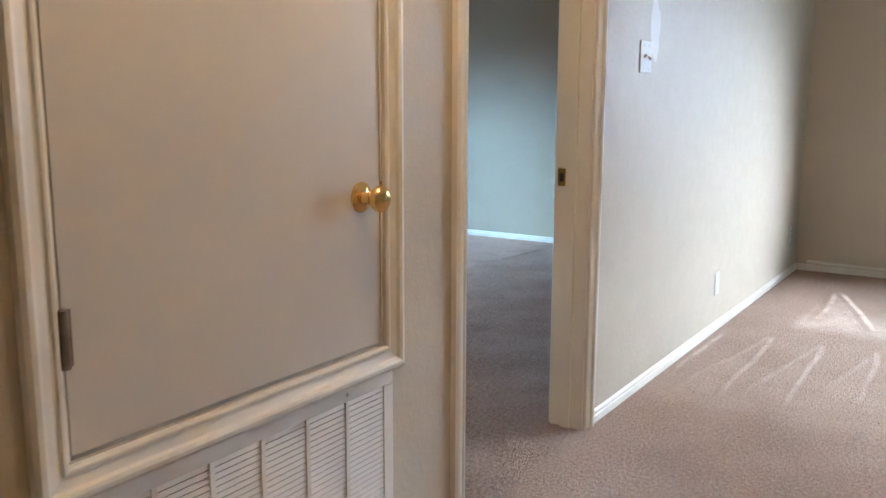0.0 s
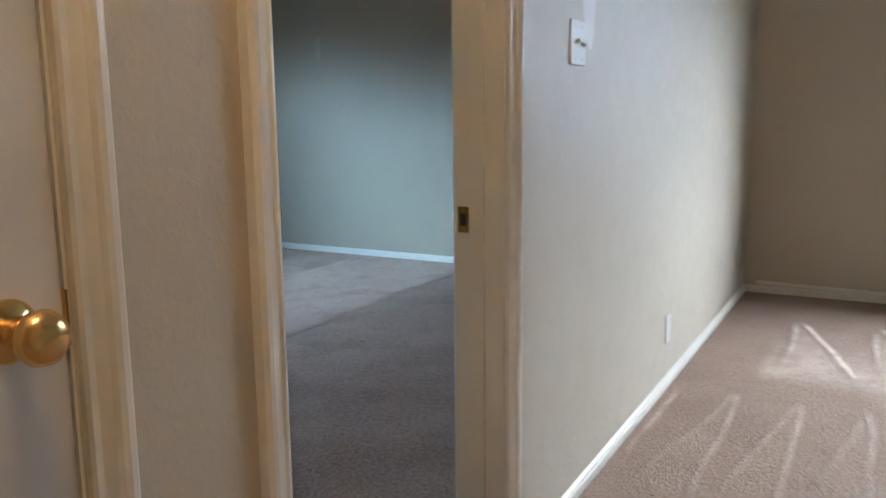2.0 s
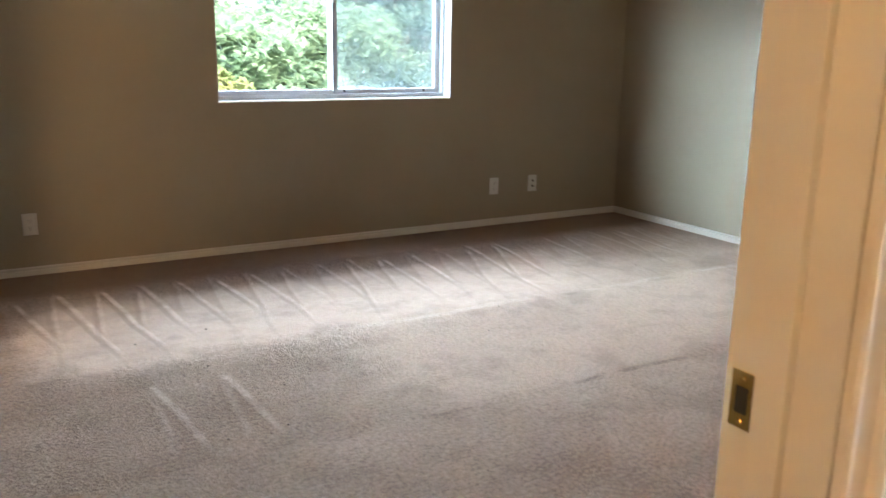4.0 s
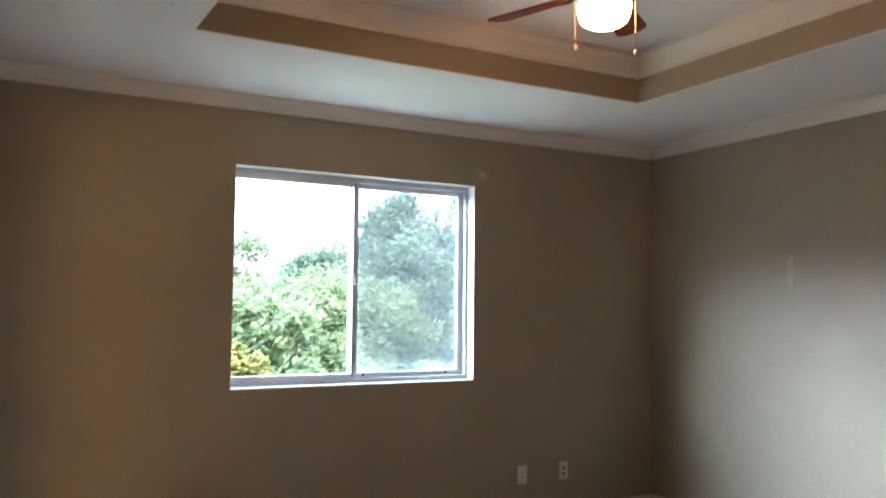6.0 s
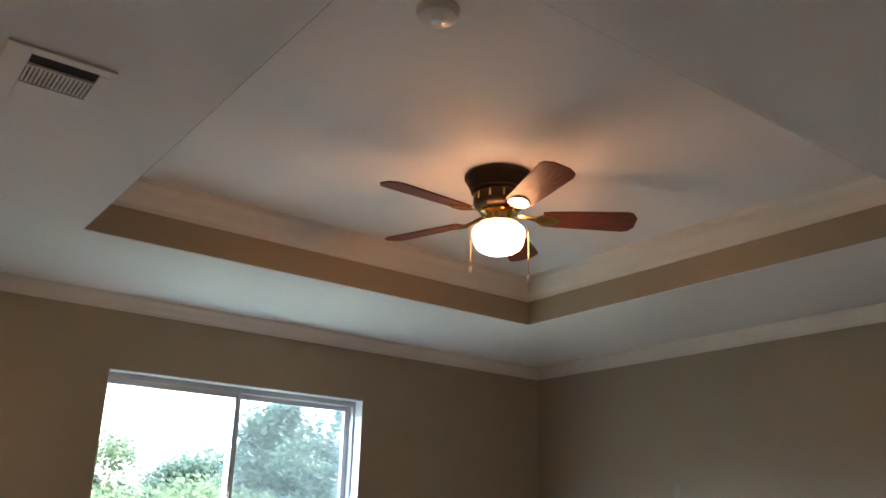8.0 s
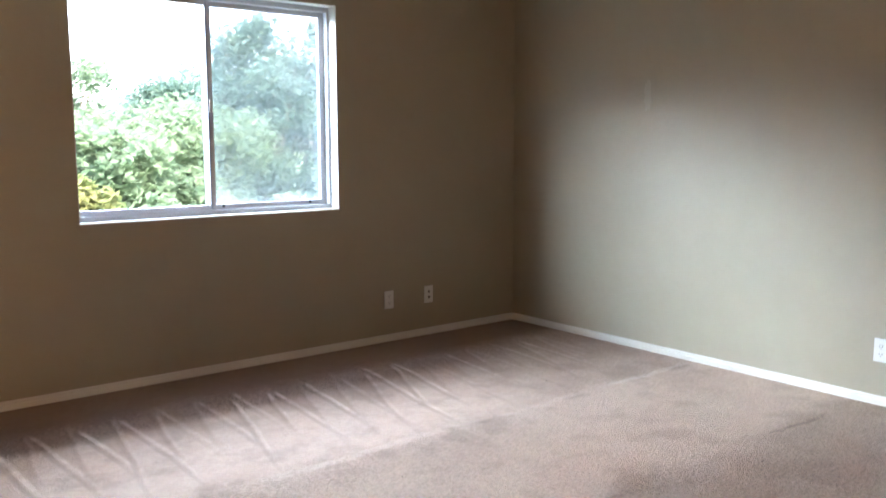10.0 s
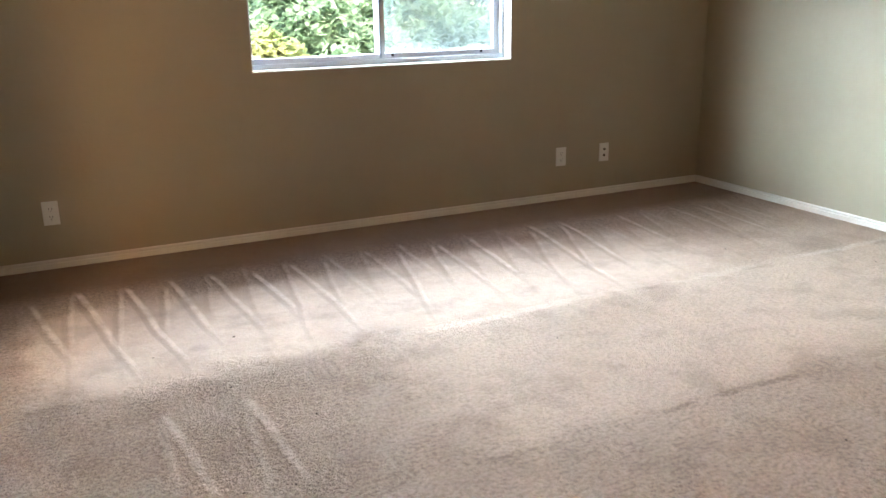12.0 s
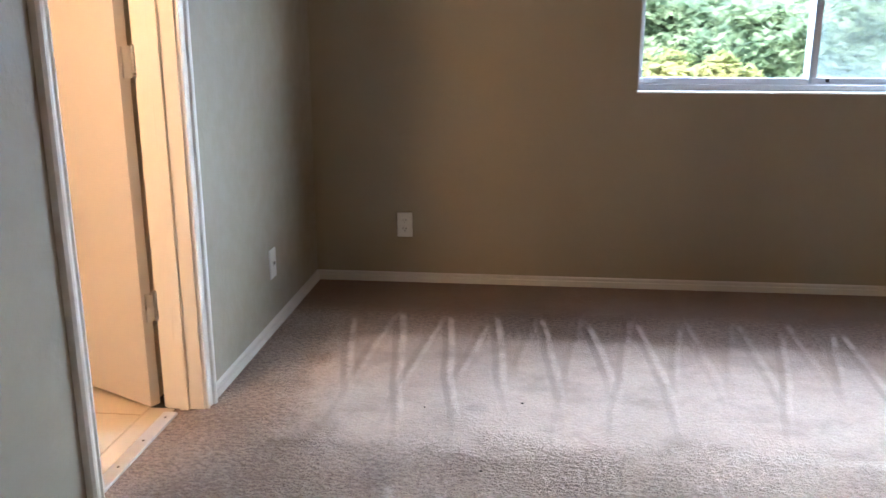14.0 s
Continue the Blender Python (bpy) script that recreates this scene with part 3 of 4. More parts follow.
closet_frame = door_trim("door_frame_closet", CLOSET[0], CLOSET[1], CLOSET[3], HALL, 'x', -1, HALL, 0.0, bottom=CLOSET[2], four=True, label="off-white moulded frame around all sides of a closet door", back=False)
bath_frame = door_trim("door_frame_bathroom", BATH[0], BATH[1], BATH[2], WEST, 'y', 1, WEST - 0.12, WEST, label="white moulded frame of the bathroom doorway", back=True)
part("stop", boxes((WEST - 0.075, WEST - 0.045, BATH[1] - 0.016, BATH[1] - 0.004, 0, BATH[2]), bevel=0.002), TRIM, bath_frame)
part("stop", boxes((WEST - 0.075, WEST - 0.045, BATH[0] + 0.004, BATH[0] + 0.016, 0, BATH[2]), bevel=0.002), TRIM, bath_frame)

# threshold and bathroom floor
threshold = setting("threshold_strip", boxes((WEST - 0.112, WEST - 0.068, BATH[0] + 0.004, BATH[1] - 0.045, 0.0, 0.009), bevel=0.003), STRIPM, "pale metal strip between carpet and vinyl", "threshold")
for k in range(4):
    bm = bmesh.new()
    lathe(bm, [(0.0040, 0.0), (0.0040, 0.0010), (0.0018, 0.0016)], WEST - 0.090, BATH[1] - 0.085 - 0.15 * k, 0.009, 'z', 10)
    part("screw", bm, BRONZE, threshold, "dark screw head")
bath_floor = setting("floor_bathroom", boxes((WEST - 0.12, WEST - 0.09, BATH[0], BATH[1], -0.12, -0.004), (BATH_WEST, WEST - 0.12, BATH_SOUTH, BATH_NORTH, -0.12, -0.004)), DARK, "tan vinyl tile bathroom floor", "floor")
setting("doorway_base", boxes((WEST - 0.09, WEST, BATH[0], BATH[1], -0.12, -0.001)), CARPET, "carpet edge under the bathroom doorway", "carpet")


# ---------------------------------------------------------------- windows
def window(name, centre, turn, w, z0, z1, label):
    """Sliding window in a wall recess; local x along the wall, y outwards."""
    t = thing(name, label, "window", kind="structure", at=pose(centre[0], centre[1], 0, 0, 0, turn))
    h = w / 2
    y0, y1 = 0.080, 0.152
    part("window_frame", boxes((-h, h, y0, y1, z0, z0 + 0.035), (-h, h, y0, y1, z1 - 0.035, z1), (-h, -h + 0.012, y0, y1, z0 + 0.035, z1 - 0.035), (h - 0.022, h, y0, y1, z0 + 0.035, z1 - 0.035), bevel=0.003), ALU, t)
    part("window_sill", boxes((-h, h, 0.002, y0 - 0.001, z0, z0 + 0.008), bevel=0.002), TRIM, t, "white painted inner sill")
    part("return", boxes((-h, h, 0.001, y0 - 0.001, z1 - 0.005, z1)), REVEAL, t)
    part("return", boxes((-h, -h + 0.005, 0.001, y0 - 0.001, z0 + 0.009, z1 - 0.006)), REVEAL, t)
    part("return", boxes((h - 0.005, h, 0.001, y0 - 0.001, z0 + 0.009, z1 - 0.006)), REVEAL, t)
    for s in (-1, 1):
        yy = (y0 + 0.004, y0 + 0.030) if s < 0 else (y0 + 0.036, y0 + 0.062)
        xa, xb = (-h + 0.012, 0.005) if s < 0 else (-0.035, h - 0.022)
        za, zb = z0 + 0.035, z1 - 0.035
        sash = part("sash", boxes((xa, xb, *yy, za, za + 0.028), (xa, xb, *yy, zb - 0.028, zb), (xa, xa + (0.016 if s < 0 else 0.036), *yy, za + 0.028, zb - 0.028), (xb - 0.036, xb, *yy, za + 0.028, zb - 0.028), bevel=0.002), ALU, t)
        m = (yy[0] + yy[1]) / 2
        pane = part("pane", boxes((xa + (0.012 if s < 0 else 0.032), xb - 0.032, m - 0.002, m + 0.002, za + 0.024, zb - 0.024)), GLASS, sash)
        pane.visible_shadow = False
    # dark strip stands in for shade where the sashes overlap
    part("interlock_shade", boxes((-0.030, -0.016, y0 - 0.002, y0 + 0.0035, z0 + 0.04, z1 - 0.04), bevel=0.001), DULL, t, "dark strip for the shaded joint between the sashes")
    part("latch", boxes((-0.022, -0.002, y0 - 0.012, y0 + 0.004, (z0 + z1) / 2 - 0.035, (z0 + z1) / 2 + 0.035), bevel=0.003), STEEL, t, "grey metal latch")
    for xx in (0.06, h - 0.14):
        part("roller_clip", boxes((xx - 0.008, xx + 0.008, y0 + 0.030, y0 + 0.037, z0 + 0.044, z0 + 0.060), bevel=0.001), DARK, t, "small dark roller clip")
    part("track", boxes((-h + 0.032, h - 0.032, y0 + 0.031, y0 + 0.035, z0 + 0.035, z0 + 0.050)), ALU, t)
    scr = part("insect_screen", boxes((-0.02, h - 0.03, y1 - 0.004, y1 - 0.003, z0 + 0.036, z1 - 0.036)), SCREEN, t, "fine grey insect screen")
    scr.visible_shadow = False
    return t


window("window_1", ((WIN[0] + WIN[1]) / 2, NORTH), 0, WIN[1] - WIN[0], WIN[2], WIN[3], "white aluminium sliding window with screen, trees outside")
window("window_2", (FAR, (LWIN[0] + LWIN[1]) / 2), -90, LWIN[1] - LWIN[0], LWIN[2], LWIN[3], "white aluminium sliding window in the living room")

# ---------------------------------------------------------------- closet door with return-air grille
closet = thing("closet_door", "closed beige flush closet door with a brass knob", "door")
part("door_leaf", boxes((CLOSET[0] + 0.007, CLOSET[1] - 0.008, HALL - 0.001, HALL + 0.034, CLOSET[2] + 0.008, CLOSET[3] - 0.008), bevel=0.0015), DOORM, closet)
KX, KZ = -1.205, 0.925
knob = bmesh.new()
lathe(knob, [(0.033, 0.0), (0.033, -0.004), (0.028, -0.009), (0.014, -0.013), (0.0115, -0.020), (0.012, -0.030), (0.019, -0.036), (0.026, -0.044), (0.0285, -0.053), (0.026, -0.062), (0.018, -0.068), (0.006, -0.070)], KX, HALL - 0.001, KZ, 'y', 32)
kn = part("knob", knob, BRASS, closet, "polished brass knob", 40)
part("latch_plate", boxes((CLOSET[1] - 0.0082, CLOSET[1] - 0.0045, HALL - 0.006, HALL + 0.022, KZ - 0.03, KZ + 0.03)), BRASS, closet, "brass latch plate")
for zz in (0.775, 1.80):
    hb = bmesh.new()
    lathe(hb, [(0.0075, -0.045), (0.0075, 0.045), (0.003, 0.048)], CLOSET[0] + 0.004, HALL - 0.009, zz, 'z', 14)
    box(hb, CLOSET[0] + 0.004, CLOSET[0] + 0.020, HALL - 0.0035, HALL - 0.0005, zz - 0.044, zz + 0.044)
    part("hinge", hb, HINGEM, closet, "dull steel hinge", 40)

grille = thing("return_air_grille", "white louvred return-air grille under the closet door", "vent")
gx0, gx1, gz0, gz1 = -1.935, -1.105, 0.075, 0.520
gy = HALL
part("frame", boxes((gx0, gx1, gy - 0.008, gy, gz0, gz0 + 0.034), (gx0, gx1, gy - 0.008, gy, gz1 - 0.034, gz1), (gx0, gx0 + 0.034, gy - 0.008, gy, gz0 + 0.034, gz1 - 0.034),
                    (gx1 - 0.034, gx1, gy - 0.008, gy, gz0 + 0.034, gz1 - 0.034), bevel=0.002), VENTM, grille)
# near-black sheet on the wall, painted for the duct's unlit depth
part("backing", boxes((gx0 + 0.03, gx1 - 0.03, gy - 0.0025, gy - 0.0005, gz0 + 0.03, gz1 - 0.03)), DARK, grille, "dark sheet standing in for the unlit duct behind the louvres")
slat_mesh = None
nz = 29
for i in range(nz):
    z = gz0 + 0.040 + i * (gz1 - gz0 - 0.080) / (nz - 1)
    if slat_mesh is None:
        bm = bmesh.new()
        ring = [[bm.verts.new((x, y, zz)) for y, zz in ((-0.0070, -0.0050), (-0.0060, -0.0055), (-0.0026, 0.0040), (-0.0036, 0.0045))] for x in (gx0 + 0.034, gx1 - 0.034)]
        for k in range(4):
            bm.faces.new((ring[0][k], ring[0][(k + 1) % 4], ring[1][(k + 1) % 4], ring[1][k]))
        bm.faces.new(ring[0])
        bm.faces.new(ring[1])
        bmesh.ops.recalc_face_normals(bm, faces=bm.faces)
        slat_mesh = mesh("slat", bm, VENTM)
    s = new("slat", slat_mesh)
    s.parent, s.location = grille, (0, gy, z)
for i in range(6):
    x = gx1 - 0.034 - 0.125 * (i + 1) - 0.004
    if x > gx0 + 0.04:
        part("divider", boxes((x - 0.006, x + 0.006, gy - 0.0085, gy - 0.003, gz0 + 0.034, gz1 - 0.034), bevel=0.001), VENTM, grille)
bm = bmesh.new()
lathe(bm, [(0.005, 0.0), (0.005, -0.001), (0.003, -0.003)], gx1 - 0.16, gy - 0.008, gz1 - 0.017, 'y', 12)
part("screw", bm, STEEL, grille)


# ---------------------------------------------------------------- wall plates
def wall_plate(name, at, turn, label, category, fittings="outlet", group=""):
    """Local: plate in x-z, facing -y."""
    t = thing(name, label, category, group, at=pose(*at, 0, 0, turn))
    w, h = (0.058 if fittings == "switch" else 0.036), 0.058
    part("plate", boxes((-w, w, -0.006, 0, -h, h), bevel=0.003), PLATE, t)
    if fittings == "outlet":
        for zc in (-0.020, 0.020):
            so = part("socket", boxes((-0.017, 0.017, -0.0085, -0.005, zc - 0.014, zc + 0.014), bevel=0.002), PLATE, t)
            for xs in (-0.0065, 0.0065):
                part("slot", boxes((xs - 0.0012, xs + 0.0012, -0.0089, -0.0084, zc - 0.002, zc + 0.008)), DARK, so)
            part("slot", boxes((-0.0022, 0.0022, -0.0089, -0.0084, zc - 0.0105, zc - 0.006)), DARK, so)
        b2 = bmesh.new()
        lathe(b2, [(0.003, 0), (0.003, -0.001), (0.0015, -0.002)], 0, -0.006, 0, 'y', 10)
        part("screw", b2, STEEL, t)
    elif fittings == "switch":
        for xc, up in ((-0.023, 1), (0.023, -1)):
            b2 = bmesh.new()
            box(b2, xc - 0.005, xc + 0.005, -0.020, -0.004, -0.005, 0.005, bevel=0.002)
            bmesh.ops.rotate(b2, verts=b2.verts, cent=(xc, -0.005, 0), matrix=Matrix.Rotation(radians(-28 * up), 3, 'X'))
            part("toggle", b2, PLATE, t)
        for zc in (-0.042, 0.042):
            b2 = bmesh.new()
            lathe(b2, [(0.003, 0), (0.003, -0.001), (0.0015, -0.002)], -0.023, -0.006, zc, 'y', 10)
            part("screw", b2, STEEL, t)
            b2 = bmesh.new()
            lathe(b2, [(0.003, 0), (0.003, -0.001), (0.0015, -0.002)], 0.023, -0.006, zc, 'y', 10)
            part("screw", b2, STEEL, t)
    elif fittings == "blank":
        for zc in (-0.030, 0.030):
            b2 = bmesh.new()
            lathe(b2, [(0.003, 0), (0.003, -0.001), (0.0015, -0.002)], 0, -0.006, zc, 'y', 10)
            part("screw", b2, STEEL, t)
    elif fittings == "jack":
        so = part("socket", boxes((-0.010, 0.010, -0.009, -0.005, -0.010, 0.012), bevel=0.0015), PLATE, t)
        part("slot", boxes((-0.0065, 0.0065, -0.0096, -0.0088, -0.006, 0.008)), DARK, so)
    elif fittings == "coax":
        for zc in (-0.019, 0.019):
            b2 = bmesh.new()
            lathe(b2, [(0.0085, 0), (0.0085, -0.003), (0.0055, -0.004), (0.0055, -0.008), (0.002, -0.008)], 0, -0.006, zc, 'y', 14)
            part("connector", b2, BRONZE, t, "dark metal cable jack")
    return t


OUT = "white duplex outlet plate on the tan wall"
wall_plate("electrical_outlet", (-0.365, NORTH, 0.274), 0, OUT, "outlet", group="bedroom outlets")
wall_plate("electrical_outlet", (2.544, NORTH, 0.274), 0, OUT, "outlet", group="bedroom outlets")
wall_plate("cable_plate", (2.870, NORTH, 0.274), 0, "white plate with two dark cable jacks", "wall plate", "coax")
wall_plate("phone_plate", (WEST, 3.572, 0.266), 90, "white plate with one dark phone jack", "wall plate", "jack")
wall_plate("electrical_outlet", (EAST, 1.63, 0.274), -90, OUT, "outlet", group="bedroom outlets")
wall_plate("light_switch", (0.465, HALL, 1.300), 0, "white double plate with two toggle switches", "light switch", "switch")
wall_plate("blank_plate", (1.604, HALL, 0.246), 0, "white blank wall plate above the baseboard", "wall plate", "blank")
wall_plate("electrical_outlet", (3.33, HALL, 0.275), 0, OUT, "outlet", group="living room outlets")
wall_plate("electrical_outlet", (FAR, -1.765, 0.292), -90, OUT, "outlet", group="living room outlets")

# trim strip left against the living room wall, one end raised
strip_bm = boxes((-0.022, 0.0, -0.388, 0.388, 0.0, 0.017), bevel=0.002)
bmesh.ops.rotate(strip_bm, verts=strip_bm.verts, cent=(0, -0.388, 0), matrix=Matrix.Rotation(radians(0.75), 3, 'X'))
strip = tagged(new("trim_strip", mesh("trim_strip", strip_bm, TRIM)), "loose white trim strip resting on the baseboard", "trim strip")
strip.location = (FAR - 0.001, -0.583, 0.0455)

# ---------------------------------------------------------------- bathroom door (open) and vanity lamp
bath_door = thing("bathroom_door", "white flush bathroom door standing open, warm lit", "door", at=pose(WEST - 0.132, BATH[1] - 0.002, 0, 0, 0, 63))
part("door_leaf", boxes((-0.036, 0.0, 0.014, 0.614, 0.012, 2.015), bevel=0.002), DOORM, bath_door)
for zz in (0.335, 1.06, 1.80):
    hb = bmesh.new()
    rings = [(0.0068, -0.045)]
    for k in range(1, 5):
        zk = -0.045 + 0.018 * k
        rings += [(0.0068, zk - 0.0012), (0.0045, zk), (0.0068, zk + 0.0012)]
    lathe(hb, rings + [(0.0068, 0.045), (0.003, 0.049)], 0.004, 0.0, zz, 'z', 14)
    box(hb, -0.030, 0.003, 0.0, 0.005, zz - 0.044, zz + 0.044)
    box(hb, 0.0, 0.03, -0.004, 0.0005, zz - 0.044, zz + 0.044)
    part("hinge", hb, STEEL, bath_door, "satin steel hinge", 40)
vanity = thing("vanity_light", "lit bar lamp on the bathroom wall", "lamp")
part("backplate", boxes((-1.52, -1.10, BATH_SOUTH, BATH_SOUTH + 0.03, 1.72, 1.84), bevel=0.004), STEEL, vanity)
part("diffuser", boxes((-1.50, -1.12, BATH_SOUTH + 0.03, BATH_SOUTH + 0.12, 1.73, 1.83), bevel=0.02), BOWL, vanity, "glowing opal diffuser")
hall_lamp = thing("hall_ceiling_light", "small brass bulb holder on the hall ceiling", "lamp")
bm = bmesh.new()
lathe(bm, [(0.07, 0), (0.07, -0.012), (0.03, -0.02), (0.02, -0.03)], -1.40, -0.64, HIGH, 'z', 20)
part("holder", bm, BRASS, hall_lamp, smooth_angle=40)

# ---------------------------------------------------------------- ceiling fan
FX, FY, FZ = 1.512, 2.214, tz
fan = thing("ceiling_fan", "bronze and brass ceiling fan with cherry blades, light lit", "ceiling fan", at=pose(FX, FY, FZ))
bm = bmesh.new()
lathe(bm, [(0.134, 0.0), (0.141, -0.005), (0.141, -0.016), (0.134, -0.024), (0.126, -0.040), (0.118, -0.058), (0.112, -0.068), (0.114, -0.073), (0.092, -0.080)], steps=40)
part("canopy", bm, BRONZE, fan, smooth_angle=35)
bm = bmesh.new()
lathe(bm, [(0.090, -0.078), (0.102, -0.086), (0.104, -0.120), (0.092, -0.140), (0.070, -0.150)], steps=36)
part("motor_housing", bm, BRONZE, fan, smooth_angle=35)
bm = bmesh.new()
lathe(bm, [(0.072, -0.148), (0.076, -0.160), (0.052, -0.170), (0.045, -0.186), (0.055, -0.196), (0.078, -0.204), (0.086, -0.212), (0.080, -0.218)], steps=32)
part("light_fitter", bm, BRASS, fan, "polished brass light fitter", 35)
for i in range(12):
    a = 2 * math.pi * i / 12
    b2 = bmesh.new()
    box(b2, 0.1030, 0.1062, -0.005, 0.005, -0.120, -0.090)
    bmesh.ops.rotate(b2, verts=b2.verts, cent=(0, 0, 0), matrix=Matrix.Rotation(a, 3, 'Z'))
    part("vent_fin", b2, BRASS, fan)
bm = bmesh.new()
lathe(bm, [(0.066, -0.212), (0.082, -0.216), (0.098, -0.226), (0.104, -0.240), (0.104, -0.256), (0.099, -0.282), (0.088, -0.306), (0.064, -0.321), (0.034, -0.328), (0.010, -0.330)], steps=36)
bowl = part("light_bowl", bm, BOWL, fan, "glowing opal schoolhouse glass bowl", 60)


def blade_bm():
    bm = bmesh.new()
    out = [(0.175, -0.047), (0.20, -0.052), (0.34, -0.060), (0.505, -0.068), (0.530, -0.061), (0.550, -0.031)]
    pts = out + [(x, -y) for x, y in reversed(out)]
    top = [bm.verts.new((x, y, 0.003)) for x, y in pts]
    low = [bm.verts.new((x, y, -0.003)) for x, y in pts]
    bm.faces.new(top)
    bm.faces.new(list(reversed(low)))
    n = len(pts)
    for i in range(n):
        bm.faces.new((top[i], low[i], low[(i + 1) % n], top[(i + 1) % n]))
    bmesh.ops.rotate(bm, verts=bm.verts, cent=(0, 0, 0), matrix=Matrix.Rotation(radians(-13), 3, 'X'))
    bmesh.ops.recalc_face_normals(bm, faces=bm.faces)
    return bm


def iron_bm():
    bm = bmesh.new()
    pts = [(0.078, -0.012), (0.12, -0.010), (0.15, -0.016), (0.172, -0.036), (0.205, -0.040), (0.235, -0.022), (0.245, 0.0)]
    pts = pts + [(x, -y) for x, y in reversed(pts[:-1])]
    top = [bm.verts.new((x, y, -0.004 + 0.020 * max(0, 0.16 - x) / 0.08)) for x, y in pts]
    low = [bm.verts.new((x, y, -0.009 + 0.020 * max(0, 0.16 - x) / 0.08)) for x, y in pts]
    bm.faces.new(top)
    bm.faces.new(list(reversed(low)))
    n = len(pts)
    for i in range(n):
        bm.faces.new((top[i], low[i], low[(i + 1) % n], top[(i + 1) % n]))
    bmesh.ops.rotate(bm, verts=bm.verts, cent=(0, 0, 0), matrix=Matrix.Rotation(radians(-13), 3, 'X'))
    bmesh.ops.recalc_face_normals(bm, faces=bm.faces)
    return bm


blade_mesh, iron_mesh = mesh("blade", blade_bm(), WOOD), mesh("blade_iron", iron_bm(), BRASS)
for i in range(5):
    m = Matrix.Translation((0, 0, -0.178)) @ Matrix.Rotation(radians(-107.5 + 72 * i), 4, 'Z')
    b = new("blade", blade_mesh)
    b.parent, b.matrix_local = fan, m
    b["label"] = "glossy cherry-stained wooden blade"
    k = new("blade_iron", iron_mesh)
    k.parent = b
    k["label"] = "brass blade bracket"
for ang, ln in ((160, 0.085), (-40, 0.105)):
    a = radians(ang)
    cx, cy = 0.10 * math.cos(a), 0.10 * math.sin(a)
    bm = bmesh.new()
    lathe(bm, [(0.0011, -0.212), (0.0011, -0.312 - ln)], cx * 1.17, cy * 1.17, 0, 'z', 8)
    ch = part("pull_chain", bm, BRASS, fan)
    bm = bmesh.new()
    lathe(bm, [(0.002, 0.0), (0.007, -0.008), (0.008, -0.016), (0.004, -0.026)], cx * 1.17, cy * 1.17, -0.312 - ln, 'z', 12)
    part("pull_knob", bm, PLATE, ch, "small white pull knob", 50)

# ceiling register
reg = thing("ceiling_vent", "white ceiling air register with angled slats", "vent")
vx0, vx1, vy0, vy1 = -0.307, -0.070, 1.902, 2.225
part("frame", boxes((vx0 + 0.035, vx1, vy0, vy0 + 0.035, HIGH - 0.008, HIGH), (vx0 + 0.035, vx1, vy1 - 0.05, vy1, HIGH - 0.008, HIGH), (vx0 - 0.026, vx0 + 0.035, vy0, vy1, HIGH - 0.008, HIGH),
                    (vx1 - 0.035, vx1, vy0 + 0.035, vy1 - 0.05, HIGH - 0.008, HIGH), bevel=0.002), VENTM, reg)
# near-black sheet on the ceiling in place of the register's shaded depth
part("backing", boxes((vx0 + 0.03, vx1 - 0.03, vy0 + 0.03, vy1 - 0.045, HIGH - 0.002, HIGH)), DARK, reg, "dark sheet standing in for the unlit duct opening")
for i in range(15):
    x = vx0 + 0.042 + i * (vx1 - vx0 - 0.084) / 14
    b2 = bmesh.new()
    box(b2, x - 0.0042, x + 0.0020, vy0 + 0.10, vy1 - 0.125, HIGH - 0.009, HIGH - 0.003)
    part("slat", b2, VENTM, reg)
part("deflector", boxes((vx0 + 0.035, vx1 - 0.035, vy1 - 0.125, vy1 - 0.050, HIGH - 0.012, HIGH - 0.004), bevel=0.001), VENTM, reg)
part("damper", boxes((vx0 + 0.035, vx1 - 0.035, vy0 + 0.094, vy0 + 0.100, HIGH - 0.009, HIGH - 0.002)), VENTM, reg)

# smoke detector on the tray ceiling
sm = thing("smoke_detector", "round white smoke detector on the tray ceiling", "smoke detector", at=pose(0.625, 1.445, tz))
bm = bmesh.new()
lathe(bm, [(0.062, 0), (0.062, -0.008), (0.056, -0.014), (0.054, -0.026), (0.044, -0.034), (0.02, -0.036)], steps=30)
part("body", bm, PLATE, sm, smooth_angle=40)
bm = bmesh.new()
lathe(bm, [(0.020, -0.034), (0.020, -0.040), (0.012, -0.043)], steps=20)
part("test_button", bm, STEEL, sm)

# ---------------------------------------------------------------- outside
setting("ground", boxes((-400, 400, -400, 400, GROUND - 0.2, GROUND)), GRASS, "grassy ground below the second-floor windows", "ground")


